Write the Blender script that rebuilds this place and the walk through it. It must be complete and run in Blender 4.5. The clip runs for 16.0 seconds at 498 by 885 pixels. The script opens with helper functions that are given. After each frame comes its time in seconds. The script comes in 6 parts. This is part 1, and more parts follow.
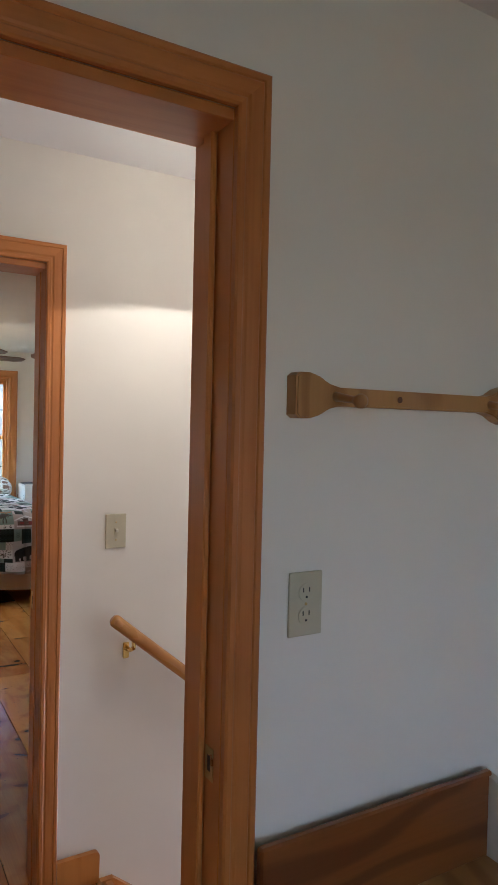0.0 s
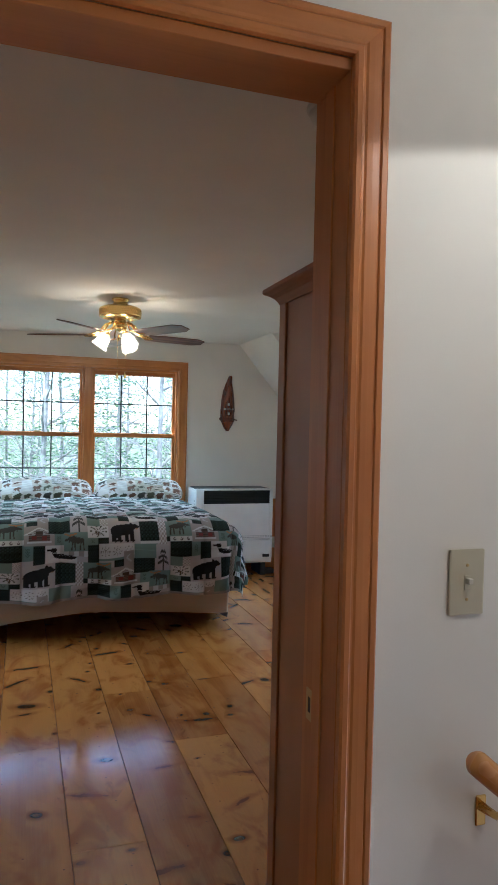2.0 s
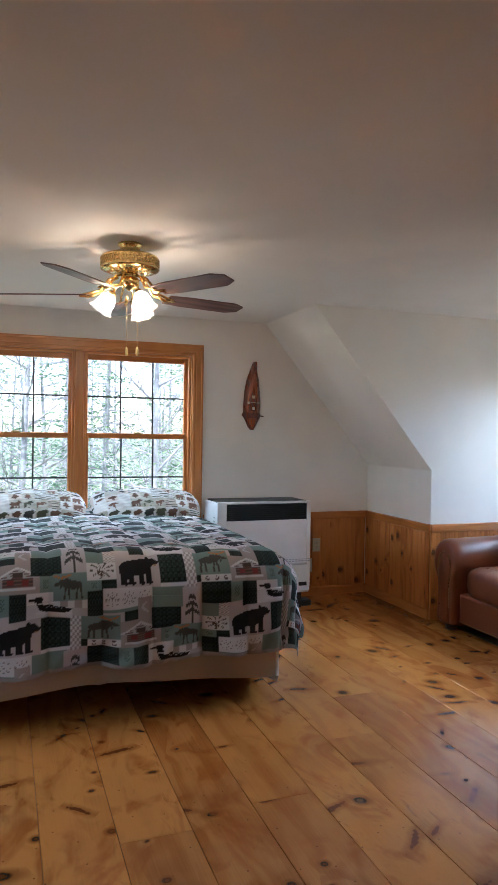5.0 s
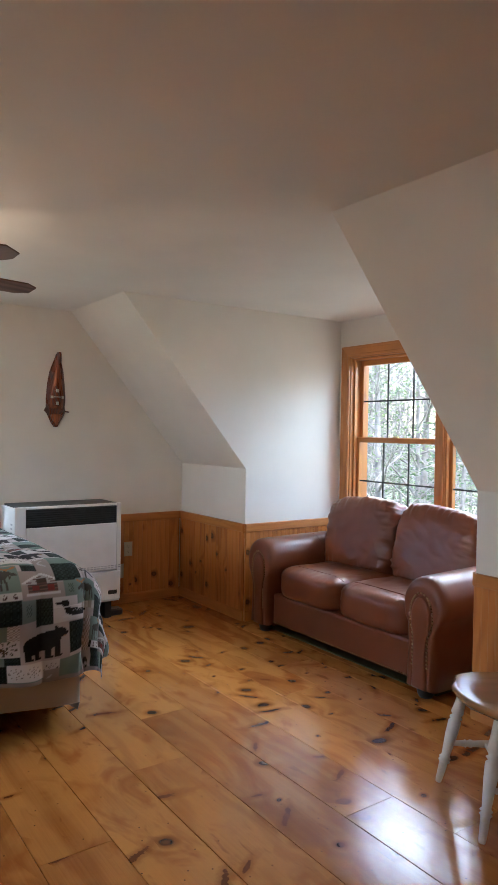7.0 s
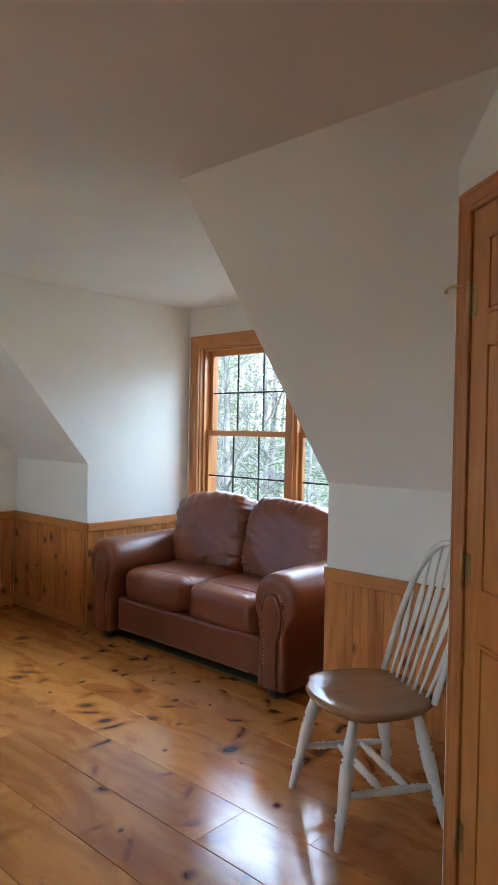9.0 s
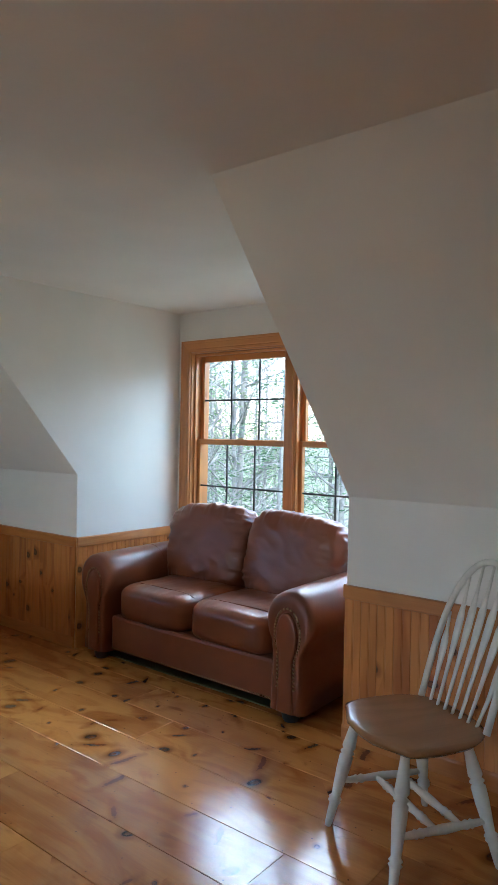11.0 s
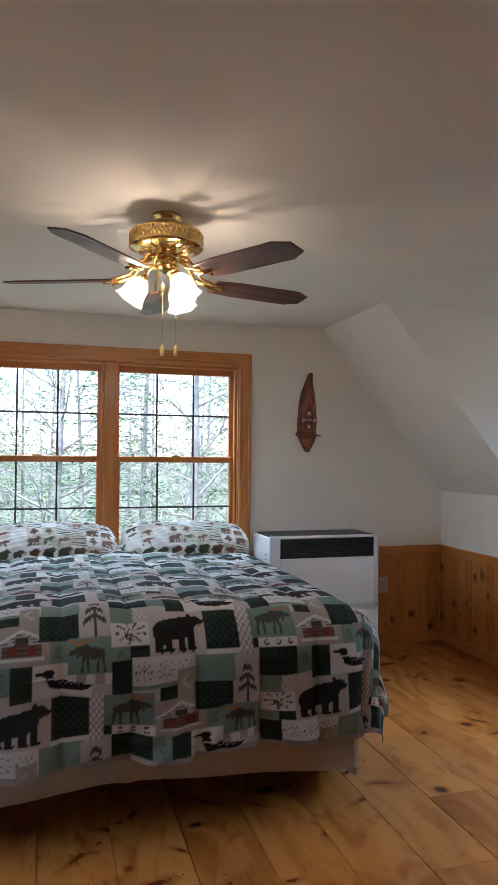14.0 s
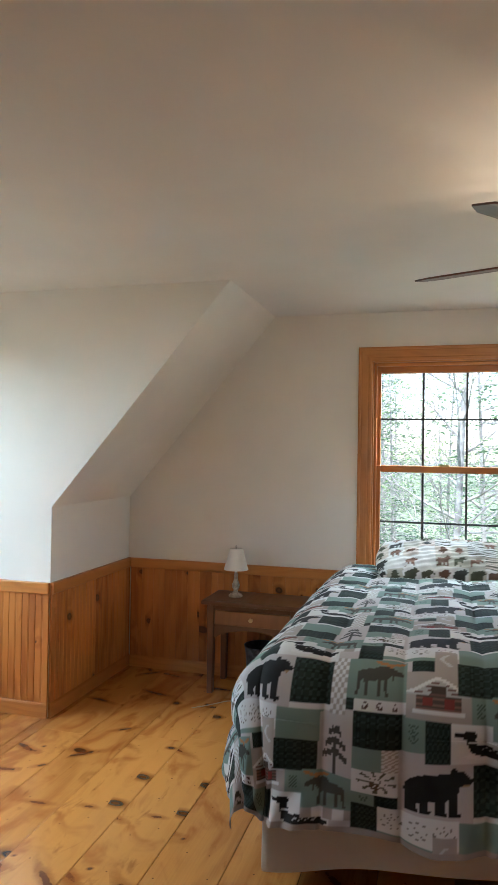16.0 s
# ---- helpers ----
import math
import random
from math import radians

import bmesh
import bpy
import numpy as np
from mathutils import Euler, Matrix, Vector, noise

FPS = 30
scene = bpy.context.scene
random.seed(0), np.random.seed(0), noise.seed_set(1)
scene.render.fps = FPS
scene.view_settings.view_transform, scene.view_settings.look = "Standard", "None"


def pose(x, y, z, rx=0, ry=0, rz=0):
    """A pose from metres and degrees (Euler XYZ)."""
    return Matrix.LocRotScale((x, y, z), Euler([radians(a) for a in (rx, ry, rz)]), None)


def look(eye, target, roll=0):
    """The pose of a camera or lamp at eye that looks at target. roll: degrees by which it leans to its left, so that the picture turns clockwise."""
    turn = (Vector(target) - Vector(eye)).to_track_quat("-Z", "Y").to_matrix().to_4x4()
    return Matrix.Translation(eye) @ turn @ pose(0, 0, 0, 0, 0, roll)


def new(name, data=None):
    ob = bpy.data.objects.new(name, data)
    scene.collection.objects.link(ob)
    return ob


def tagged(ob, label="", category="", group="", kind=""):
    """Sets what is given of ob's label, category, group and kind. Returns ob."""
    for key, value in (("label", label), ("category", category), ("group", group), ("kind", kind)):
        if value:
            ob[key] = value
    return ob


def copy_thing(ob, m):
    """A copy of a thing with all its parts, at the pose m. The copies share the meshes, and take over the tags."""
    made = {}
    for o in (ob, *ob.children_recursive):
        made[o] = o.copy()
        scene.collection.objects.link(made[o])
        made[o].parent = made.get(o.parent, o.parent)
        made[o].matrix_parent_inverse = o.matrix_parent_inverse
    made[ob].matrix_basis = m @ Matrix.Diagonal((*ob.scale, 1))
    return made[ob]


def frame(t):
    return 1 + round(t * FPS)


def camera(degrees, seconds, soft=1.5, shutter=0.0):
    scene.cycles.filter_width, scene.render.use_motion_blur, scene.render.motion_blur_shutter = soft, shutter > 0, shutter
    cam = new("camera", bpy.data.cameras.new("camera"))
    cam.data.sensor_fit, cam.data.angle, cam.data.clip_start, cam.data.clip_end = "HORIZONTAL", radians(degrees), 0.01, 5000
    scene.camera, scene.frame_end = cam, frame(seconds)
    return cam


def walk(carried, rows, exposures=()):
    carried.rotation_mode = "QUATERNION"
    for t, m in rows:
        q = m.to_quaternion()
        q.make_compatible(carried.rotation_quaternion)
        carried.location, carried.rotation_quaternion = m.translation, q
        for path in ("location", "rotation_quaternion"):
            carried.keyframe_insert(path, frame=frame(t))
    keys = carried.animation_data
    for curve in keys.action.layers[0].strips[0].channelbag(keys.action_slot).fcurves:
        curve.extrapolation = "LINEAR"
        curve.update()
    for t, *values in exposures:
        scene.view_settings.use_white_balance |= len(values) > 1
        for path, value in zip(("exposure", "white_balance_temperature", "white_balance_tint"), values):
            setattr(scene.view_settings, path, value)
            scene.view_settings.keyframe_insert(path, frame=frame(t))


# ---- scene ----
cam = camera(40.3, 16.0)
PATH = [
    (0, (0.247, 0.297, 1.538), (1.259, 2.022, 1.495), 1.3),
    (0.5, (0.268, 0.626, 1.522), (1.125, 2.432, 1.485), 1.3),
    (1, (0.296, 0.936, 1.482), (1.047, 2.789, 1.447), 1.4),
    (1.5, (0.287, 1.217, 1.445), (0.95, 3.104, 1.413), 1.4),
    (2, (0.277, 1.487, 1.436), (0.911, 3.384, 1.403), 1.3),
    (2.5, (0.276, 1.765, 1.445), (0.913, 3.661, 1.409), 1.2),
    (3, (0.287, 2.032, 1.434), (0.932, 3.925, 1.407), 1.1),
    (5.5, (0.354, 3.002, 1.408), (1.069, 4.869, 1.377), 0.7),
    (6, (0.421, 3.092, 1.411), (1.226, 4.922, 1.378), 0.8),
    (6.5, (0.486, 3.121, 1.423), (1.462, 4.866, 1.387), 0.8),
    (7, (0.519, 3.105, 1.419), (1.666, 4.743, 1.387), 0.9),
    (7.5, (0.535, 3.087, 1.417), (1.796, 4.639, 1.382), 1.0),
    (8, (0.531, 3.092, 1.415), (1.873, 4.575, 1.381), 1.1),
    (8.5, (0.592, 3.165, 1.405), (2.0, 4.585, 1.37), 1.1),
    (8.7, (0.642, 3.216, 1.388), (2.075, 4.611, 1.355), 1.1),
    (9.4, (0.702, 3.363, 1.382), (2.254, 4.628, 1.35), 1.1),
    (10.1, (0.688, 3.512, 1.4), (2.334, 4.663, 1.371), 1.1),
    (10.8, (0.642, 3.598, 1.416), (2.238, 4.804, 1.394), 1.1),
    (11, (0.626, 3.615, 1.418), (2.19, 4.861, 1.398), 1.1),
    (11.5, (0.594, 3.631, 1.423), (2.027, 5.026, 1.41), 0.9),
    (12, (0.569, 3.63, 1.43), (1.841, 5.173, 1.424), 0.8),
    (12.5, (0.54, 3.619, 1.432), (1.658, 5.277, 1.437), 0.8),
    (13, (0.497, 3.605, 1.428), (1.448, 5.364, 1.444), 0.8),
    (13.5, (0.457, 3.613, 1.407), (1.219, 5.462, 1.438), 0.8),
    (14, (0.463, 3.62, 1.397), (1.039, 5.535, 1.437), 0.5),
    (14.5, (0.452, 3.645, 1.389), (0.84, 5.607, 1.434), 0.8),
    (15, (0.437, 3.739, 1.41), (0.5, 5.738, 1.461), 0.9),
    (15.5, (0.393, 3.876, 1.417), (0.141, 5.86, 1.459), 0.8),
    (16, (0.396, 3.986, 1.462), (-0.151, 5.909, 1.488), 0.9),
]
EXPOSURES = [(0.0, 3.05, 5400, 11), (0.5, 2.7, 5200, 8), (1.5, 2.5, 5100, 6), (2.5, 2.95, 4900, 7), (5.5, 2.8, 5450, 18), (7.0, 2.9, 5700, 18), (8.5, 2.9, 5500, 13), (11.0, 2.65, 5200, 9),
             (12.5, 2.65, 5300, 12), (14.5, 2.55, 5450, 17), (15.5, 2.7, 5550, 15), (16.0, 2.85, 5700, 12)]
walk(cam, [(t, look(eye, target, roll)) for t, eye, target, roll in PATH], EXPOSURES)

# ---- world, sun, lamps ----
world = bpy.data.worlds.new("overcast_sky")
scene.world = world
world.use_nodes = True
wn = world.node_tree
sky = wn.nodes.new("ShaderNodeTexSky")
sky.sky_type = "NISHITA"
sky.sun_disc = False
sky.sun_elevation = radians(48)
sky.sun_rotation = radians(60)
sky.air_density, sky.dust_density, sky.ozone_density = 1.0, 1.2, 1.0
wn.links.new(sky.outputs[0], wn.nodes["Background"].inputs[0])
wn.nodes["Background"].inputs[1].default_value = 0.125

sun = new("sun", bpy.data.lights.new("sun", "SUN"))
sun.data.energy, sun.data.angle, sun.data.color = 2.0, radians(25), (1.0, 0.97, 0.92)
sun.matrix_world = look((-6, -11, 30), (-1, 0, 0))


def lamp(name, kind, energy, colour, m, size=0.05, size_y=None):
    ob = new(name, bpy.data.lights.new(name, kind))
    ob.data.energy, ob.data.color = energy, colour
    if kind == "AREA":
        ob.data.shape, ob.data.size, ob.data.size_y = "RECTANGLE", size, size_y or size
    else:
        ob.data.shadow_soft_size = size
    ob.matrix_world = m
    return ob


WARM = (1.0, 0.74, 0.47)
# sky light that falls steeply in by the three double windows, from above their heads
SKYLIGHT = (0.80, 1.0, 0.97)
lamp("daylight_left_dormer", "AREA", 32.0, SKYLIGHT, look((-4.05, 6.24, 2.6), (-2.15, 6.24, 1.0)), 3.8, 2.2)
lamp("daylight_right_dormer", "AREA", 19.0, SKYLIGHT, look((5.7, 6.24, 2.8), (3.9, 6.24, 0.95)), 3.8, 1.3)
lamp("daylight_gable", "AREA", 19.0, SKYLIGHT, look((0.88, 9.15, 2.85), (0.88, 7.7, 0.8)), 1.7, 0.8)
# added lamps: fill for the first room, daylight up the stairwell; no source seen
lamp("fill_first_room", "AREA", 0.22, (1.0, 0.96, 0.92), look((0.6, -1.75, 1.45), (0.6, 0, 1.3)), 1.0, 1.1)

lamp("daylight_stairwell", "AREA", 4.6, (0.9, 0.92, 1.0), look((4.3, 1.8, -0.9), (1.0, 2.2, 0.3)), 0.8, 1.4)

# ---- materials ----


class Nodes:
    """A small builder for one node material."""

    def __init__(self, name):
        self.mat = bpy.data.materials.new(name)
        self.mat.use_nodes = True
        self.tree = self.mat.node_tree
        self.bsdf = self.tree.nodes["Principled BSDF"]
        self.out = self.tree.nodes["Material Output"]

    def node(self, kind, **values):
        n = self.tree.nodes.new("ShaderNode" + kind)
        for k, v in values.items():
            if k in n.inputs:
                self.put(n.inputs[k], v)
        return n

    def put(self, socket, v):
        if hasattr(v, "links"):
            self.tree.links.new(v, socket)
        else:
            socket.default_value = v

    def math(self, op, a, b=0.0, c=0.0):
        n = self.tree.nodes.new("ShaderNodeMath")
        n.operation = op
        for s, v in zip(n.inputs, (a, b, c)):
            self.put(s, v)
        return n.outputs[0]

    def mix(self, f, a, b, blend="MIX"):
        n = self.tree.nodes.new("ShaderNodeMix")
        n.data_type, n.blend_type = "RGBA", blend
        self.put(n.inputs[0], f)
        self.put(n.inputs[6], a)
        self.put(n.inputs[7], b)
        return n.outputs[2]

    def ramp(self, v, lo, hi, a=0.0, b=1.0):
        n = self.tree.nodes.new("ShaderNodeMapRange")
        n.interpolation_type = "SMOOTHSTEP"
        for s, x in zip(n.inputs, (v, lo, hi, a, b)):
            self.put(s, x)
        return n.outputs[0]

    def coords(self, scale=(1, 1, 1), shuffle=0.0):
        tc = self.tree.nodes.new("ShaderNodeTexCoord")
        mp = self.tree.nodes.new("ShaderNodeMapping")
        self.tree.links.new(tc.outputs["Object"], mp.inputs["Vector"])
        mp.inputs["Scale"].default_value = scale
        if shuffle:
            info = self.tree.nodes.new("ShaderNodeObjectInfo")
            comb = self.tree.nodes.new("ShaderNodeCombineXYZ")
            self.put(comb.inputs[0], self.math("MULTIPLY", info.outputs["Random"], shuffle))
            self.put(comb.inputs[1], self.math("MULTIPLY", info.outputs["Random"], shuffle * 3.7))
            self.put(comb.inputs[2], self.math("MULTIPLY", info.outputs["Random"], shuffle * 1.9))
            self.tree.links.new(comb.outputs[0], mp.inputs["Location"])
        return mp.outputs[0]

    def noise(self, vec, scale, detail=3.0, rough=0.55, distort=0.0):
        n = self.node("TexNoise", Vector=vec, Scale=scale, Detail=detail, Roughness=rough, Distortion=distort)
        return n.outputs[0]

    def bump(self, height, strength=0.2, distance=0.002):
        n = self.node("Bump", Strength=strength, Distance=distance, Height=height)
        self.put(self.bsdf.inputs["Normal"], n.outputs[0])

    def done(self, colour=None, rough=None, metal=0.0, coat=0.0):
        if colour is not None:
            self.put(self.bsdf.inputs["Base Color"], colour)
        if rough is not None:
            self.put(self.bsdf.inputs["Roughness"], rough)
        self.bsdf.inputs["Metallic"].default_value = metal
        self.bsdf.inputs["Coat Weight"].default_value = coat
        self.bsdf.inputs["Coat Roughness"].default_value = 0.18
        return self.mat


def rgb(r, g, b):
    return (r, g, b, 1.0)


def plain(name, colour, rough=0.5, metal=0.0, vary=0.12, scale=6.0, grain=90.0, bump=0.1, coat=0.0):
    """A painted, moulded or cast surface: slow blotches, fine grain and slight relief."""
    m = Nodes(name)
    v = m.coords(shuffle=7.0)
    slow, fine = m.noise(v, scale), m.noise(v, grain, 2.0)
    dark = rgb(*[c * (1 - vary) for c in colour[:3]])
    light = rgb(*[min(1, c * (1 + vary * 0.6)) for c in colour[:3]])
    c = m.mix(m.ramp(slow, 0.3, 0.7), dark, light)
    c = m.mix(m.math("MULTIPLY", m.ramp(fine, 0.45, 0.75), vary * 0.5), c, dark)
    if bump:
        m.bump(fine, bump, 0.001)
    return m.done(c, m.ramp(slow, 0.2, 0.8, max(0.03, rough - 0.06), min(1, rough + 0.06)), metal, coat)


def wood(name, light, dark, rough=0.35, knots=0.0, knot_colour=(0.05, 0.017, 0.006), rings=9.0, ringed=0.42, vary=0.35, coat=0.3, cell=(0.2, 0.55), nails=False):
    """Boards whose grain runs along their own y axis, with growth rings and, if asked for, knots."""
    m = Nodes(name)
    v = m.coords(shuffle=11.0)
    info = m.tree.nodes.new("ShaderNodeObjectInfo")
    sep = m.node("SeparateXYZ", Vector=v)
    x, y, z = sep.outputs
    # knots bend the grain round themselves
    flat = m.node("CombineXYZ", X=m.math("DIVIDE", x, cell[0]), Y=m.math("DIVIDE", y, cell[1]), Z=0.0).outputs[0]
    wob = m.noise(v, 14.0, 2.0)
    vor = m.tree.nodes.new("ShaderNodeTexVoronoi")
    vor.voronoi_dimensions = "2D"
    m.put(vor.inputs["Vector"], flat)
    vor.inputs["Scale"].default_value = 1.0
    sub = m.tree.nodes.new("ShaderNodeVectorMath")
    sub.operation = "SUBTRACT"
    m.put(sub.inputs[0], flat)
    m.put(sub.inputs[1], vor.outputs["Position"])
    off = m.node("SeparateXYZ", Vector=sub.outputs[0]).outputs
    pick = m.node("SeparateXYZ", Vector=vor.outputs["Color"]).outputs
    dx = m.math("MULTIPLY", off[0], cell[0])
    dy = m.math("MULTIPLY", off[1], cell[1])
    tilt = m.math("MULTIPLY", m.math("SUBTRACT", pick[2], 0.5), 2.2)
    dx2 = m.math("ADD", dx, m.math("MULTIPLY", dy, m.math("MULTIPLY", tilt, 0.35)))
    long = m.ramp(pick[1], 0.4, 1.0, 0.95, 0.5)
    d = m.math("SQRT", m.math("ADD", m.math("POWER", m.math("MULTIPLY", dx2, long), 2.0), m.math("POWER", dy, 2.0)))
    d = m.math("ADD", d, m.math("MULTIPLY", m.math("SUBTRACT", wob, 0.5), 0.012))
    has = m.math("GREATER_THAN", knots, pick[0])
    size = m.ramp(pick[2], 0.0, 1.0, 0.006, 0.024)
    swell = m.math("MULTIPLY", m.math("MULTIPLY", m.math("POWER", 2.718, m.math("MULTIPLY", d, -26.0)), has), 1.1)
    # rings: long stretched noise across the board
    slow = m.noise(m.node("CombineXYZ", X=m.math("MULTIPLY", x, 2.2), Y=m.math("MULTIPLY", y, 0.55), Z=z).outputs[0], 1.6, 2.0)
    ring = m.math("SINE", m.math("MULTIPLY", m.math("ADD", m.math("ADD", m.math("MULTIPLY", x, 5.0), m.math("MULTIPLY", slow, 3.2)), swell), rings))
    ring = m.ramp(ring, -0.6, 1.0)
    fibre = m.noise(m.node("CombineXYZ", X=m.math("MULTIPLY", x, 160.0), Y=m.math("MULTIPLY", y, 3.0), Z=z).outputs[0], 1.0, 3.0)
    blot = m.noise(v, 2.3, 3.0)
    f = m.math("ADD", m.math("MULTIPLY", ring, ringed), m.math("ADD", m.math("MULTIPLY", fibre, 0.28), m.math("MULTIPLY", blot, 0.45)))
    f = m.math("ADD", f, m.math("MULTIPLY", m.math("SUBTRACT", info.outputs["Random"], 0.5), vary))
    c = m.mix(m.ramp(f, 0.15, 1.0), light, dark)
    if knots:
        halo = m.math("MULTIPLY", m.ramp(d, m.math("MULTIPLY", size, 2.5), size), has)
        core = m.math("MULTIPLY", m.ramp(d, m.math("MULTIPLY", size, 1.15), m.math("MULTIPLY", size, 0.75)), has)
        inner = m.math("MULTIPLY", core, m.ramp(d, m.math("MULTIPLY", size, 0.2), m.math("MULTIPLY", size, 0.8), 0.72, 1.0))
        c = m.mix(m.math("MULTIPLY", halo, 0.6), c, rgb(dark[0] * 0.62, dark[1] * 0.5, dark[2] * 0.45))
        c = m.mix(m.math("MULTIPLY", inner, 0.93), c, rgb(*knot_colour))
    if nails:
        # pin holes, dings and darker drag marks of an old floor
        pv = m.tree.nodes.new("ShaderNodeTexVoronoi")
        pv.voronoi_dimensions = "2D"
        m.put(pv.inputs["Vector"], m.node("CombineXYZ", X=x, Y=y, Z=0.0).outputs[0])
        pv.inputs["Scale"].default_value = 8.0
        pin = m.math("MULTIPLY", m.ramp(pv.outputs["Distance"], 0.032, 0.02), m.math("GREATER_THAN", m.node("SeparateXYZ", Vector=pv.outputs["Color"]).outputs[0], 0.45))
        c = m.mix(m.math("MULTIPLY", pin, 0.8), c, rgb(0.05, 0.02, 0.01))
        # spike knots: torn red-brown dashes that lie at all angles, and swirls of darker figure
        sv = m.tree.nodes.new("ShaderNodeTexVoronoi")
        sv.voronoi_dimensions = "2D"
        sv.inputs["Scale"].default_value = 1.0
        warp = m.noise(v, 9.0, 2.0)
        flat2 = m.node("CombineXYZ", X=m.math("DIVIDE", x, 0.25), Y=m.math("DIVIDE", y, 0.34), Z=0.0).outputs[0]
        m.put(sv.inputs["Vector"], flat2)
        sub2 = m.tree.nodes.new("ShaderNodeVectorMath")
        sub2.operation = "SUBTRACT"
        m.put(sub2.inputs[0], flat2)
        m.put(sub2.inputs[1], sv.outputs["Position"])
        so = m.node("SeparateXYZ", Vector=sub2.outputs[0]).outputs
        sp = m.node("SeparateXYZ", Vector=sv.outputs["Color"]).outputs
        sx, sy = m.math("MULTIPLY", so[0], 0.25), m.math("MULTIPLY", so[1], 0.34)
        ang = m.math("ADD", m.math("MULTIPLY", m.math("SUBTRACT", sp[1], 0.5), 1.9), m.math("MULTIPLY", m.math("SUBTRACT", warp, 0.5), 0.9))
        ca, sa = m.math("COSINE", ang), m.math("SINE", ang)
        al = m.math("ADD", m.math("MULTIPLY", sx, ca), m.math("MULTIPLY", sy, sa))
        ac = m.math("SUBTRACT", m.math("MULTIPLY", sy, ca), m.math("MULTIPLY", sx, sa))
        half_l = m.ramp(sp[2], 0.0, 1.0, 0.022, 0.085)
        half_w = m.ramp(sp[2], 0.0, 1.0, 0.008, 0.014)
        sd = m.math("SQRT", m.math("ADD", m.math("POWER", m.math("DIVIDE", al, half_l), 2.0), m.math("POWER", m.math("DIVIDE", ac, half_w), 2.0)))
        rag = m.noise(v, 55.0, 3.0, 0.65)
        sd = m.math("ADD", sd, m.math("MULTIPLY", m.math("SUBTRACT", rag, 0.5), 1.7))
        here = m.math("GREATER_THAN", 0.6, sp[0])
        c = m.mix(m.math("MULTIPLY", m.math("MULTIPLY", m.ramp(sd, 3.2, 0.9), here), 0.5), c, rgb(dark[0] * 0.8, dark[1] * 0.62, dark[2] * 0.5))
        c = m.mix(m.math("MULTIPLY", m.math("MULTIPLY", m.ramp(sd, 1.05, 0.75), here), 0.88), c, rgb(0.105, 0.024, 0.006))
        swirl = m.noise(m.node("CombineXYZ", X=m.math("MULTIPLY", x, 3.2), Y=m.math("MULTIPLY", y, 1.5), Z=z).outputs[0], 1.5, 3.0, 0.55, 1.6)
        c = m.mix(m.math("MULTIPLY", m.ramp(swirl, 0.48, 0.7), 0.6), c, rgb(dark[0] * 1.05, dark[1] * 0.85, dark[2] * 0.75))
        streak = m.noise(m.node("CombineXYZ", X=m.math("MULTIPLY", x, 9.0), Y=m.math("MULTIPLY", y, 3.4), Z=z).outputs[0], 1.3, 4.0, 0.62, 0.7)
        c = m.mix(m.math("MULTIPLY", m.ramp(streak, 0.60, 0.74), 0.55), c, rgb(dark[0] * 0.7, dark[1] * 0.6, dark[2] * 0.5))
    m.bump(m.math("ADD", m.math("MULTIPLY", fibre, 0.5), ring), 0.08, 0.0012)
    return m.done(c, m.ramp(f, 0.1, 1.1, rough - 0.05, rough + 0.08), 0.0, coat)


PAINT = plain("cream_wall_paint", (0.82, 0.775, 0.70), 0.75, vary=0.05, scale=1.3, grain=260, bump=0.12)
CEIL = plain("ceiling_paint", (0.80, 0.765, 0.71), 0.8, vary=0.05, scale=1.1, grain=220, bump=0.15)
FLOOR = wood("varnished_pine_floor", rgb(0.57, 0.24, 0.054), rgb(0.26, 0.076, 0.014), 0.17, knots=0.34, rings=7.0, ringed=0.16, vary=0.5, coat=0.3, cell=(0.17, 0.3), nails=True)
PINE = wood("varnished_pine_boarding", rgb(0.60, 0.235, 0.055), rgb(0.36, 0.105, 0.02), 0.36, knots=0.24, rings=9.0, ringed=0.25, vary=0.45, cell=(0.1, 0.33))
CASING = wood("red_pine_trim", rgb(0.54, 0.20, 0.042), rgb(0.34, 0.098, 0.017), 0.42, rings=17.0, ringed=0.1, vary=0.22, coat=0.12)
CASING2 = wood("golden_pine_trim", rgb(0.58, 0.235, 0.055), rgb(0.37, 0.12, 0.024), 0.36, rings=15.0, ringed=0.14, vary=0.3)
GLASS_M = Nodes("window_glass")
GLASS_M.bsdf.inputs["Transmission Weight"].default_value = 1.0
GLASS = GLASS_M.done(rgb(1, 1, 1), 0.0)
GLASS_M.bsdf.inputs["IOR"].default_value = 1.02
GRILLE = plain("dark_grille", (0.06, 0.06, 0.055), 0.5)
ALMOND = plain("almond_plastic", (0.55, 0.50, 0.36), 0.4, vary=0.05)
BRASS = plain("polished_brass", (0.78, 0.55, 0.20), 0.16, 1.0, vary=0.08)
DULL_BRASS = plain("dull_brass", (0.55, 0.40, 0.18), 0.32, 1.0)
BLACK = plain("black_metal", (0.02, 0.02, 0.02), 0.45)

# ---- building tools ----


def finish(ob, bm, material, smooth=False):
    me = bpy.data.meshes.new(ob if isinstance(ob, str) else ob.name)
    bm.normal_update()
    bm.to_mesh(me)
    bm.free()
    for m in (material if isinstance(material, (list, tuple)) else [material]):
        me.materials.append(m)
    if smooth:
        me.polygons.foreach_set("use_smooth", [True] * len(me.polygons))
    return me


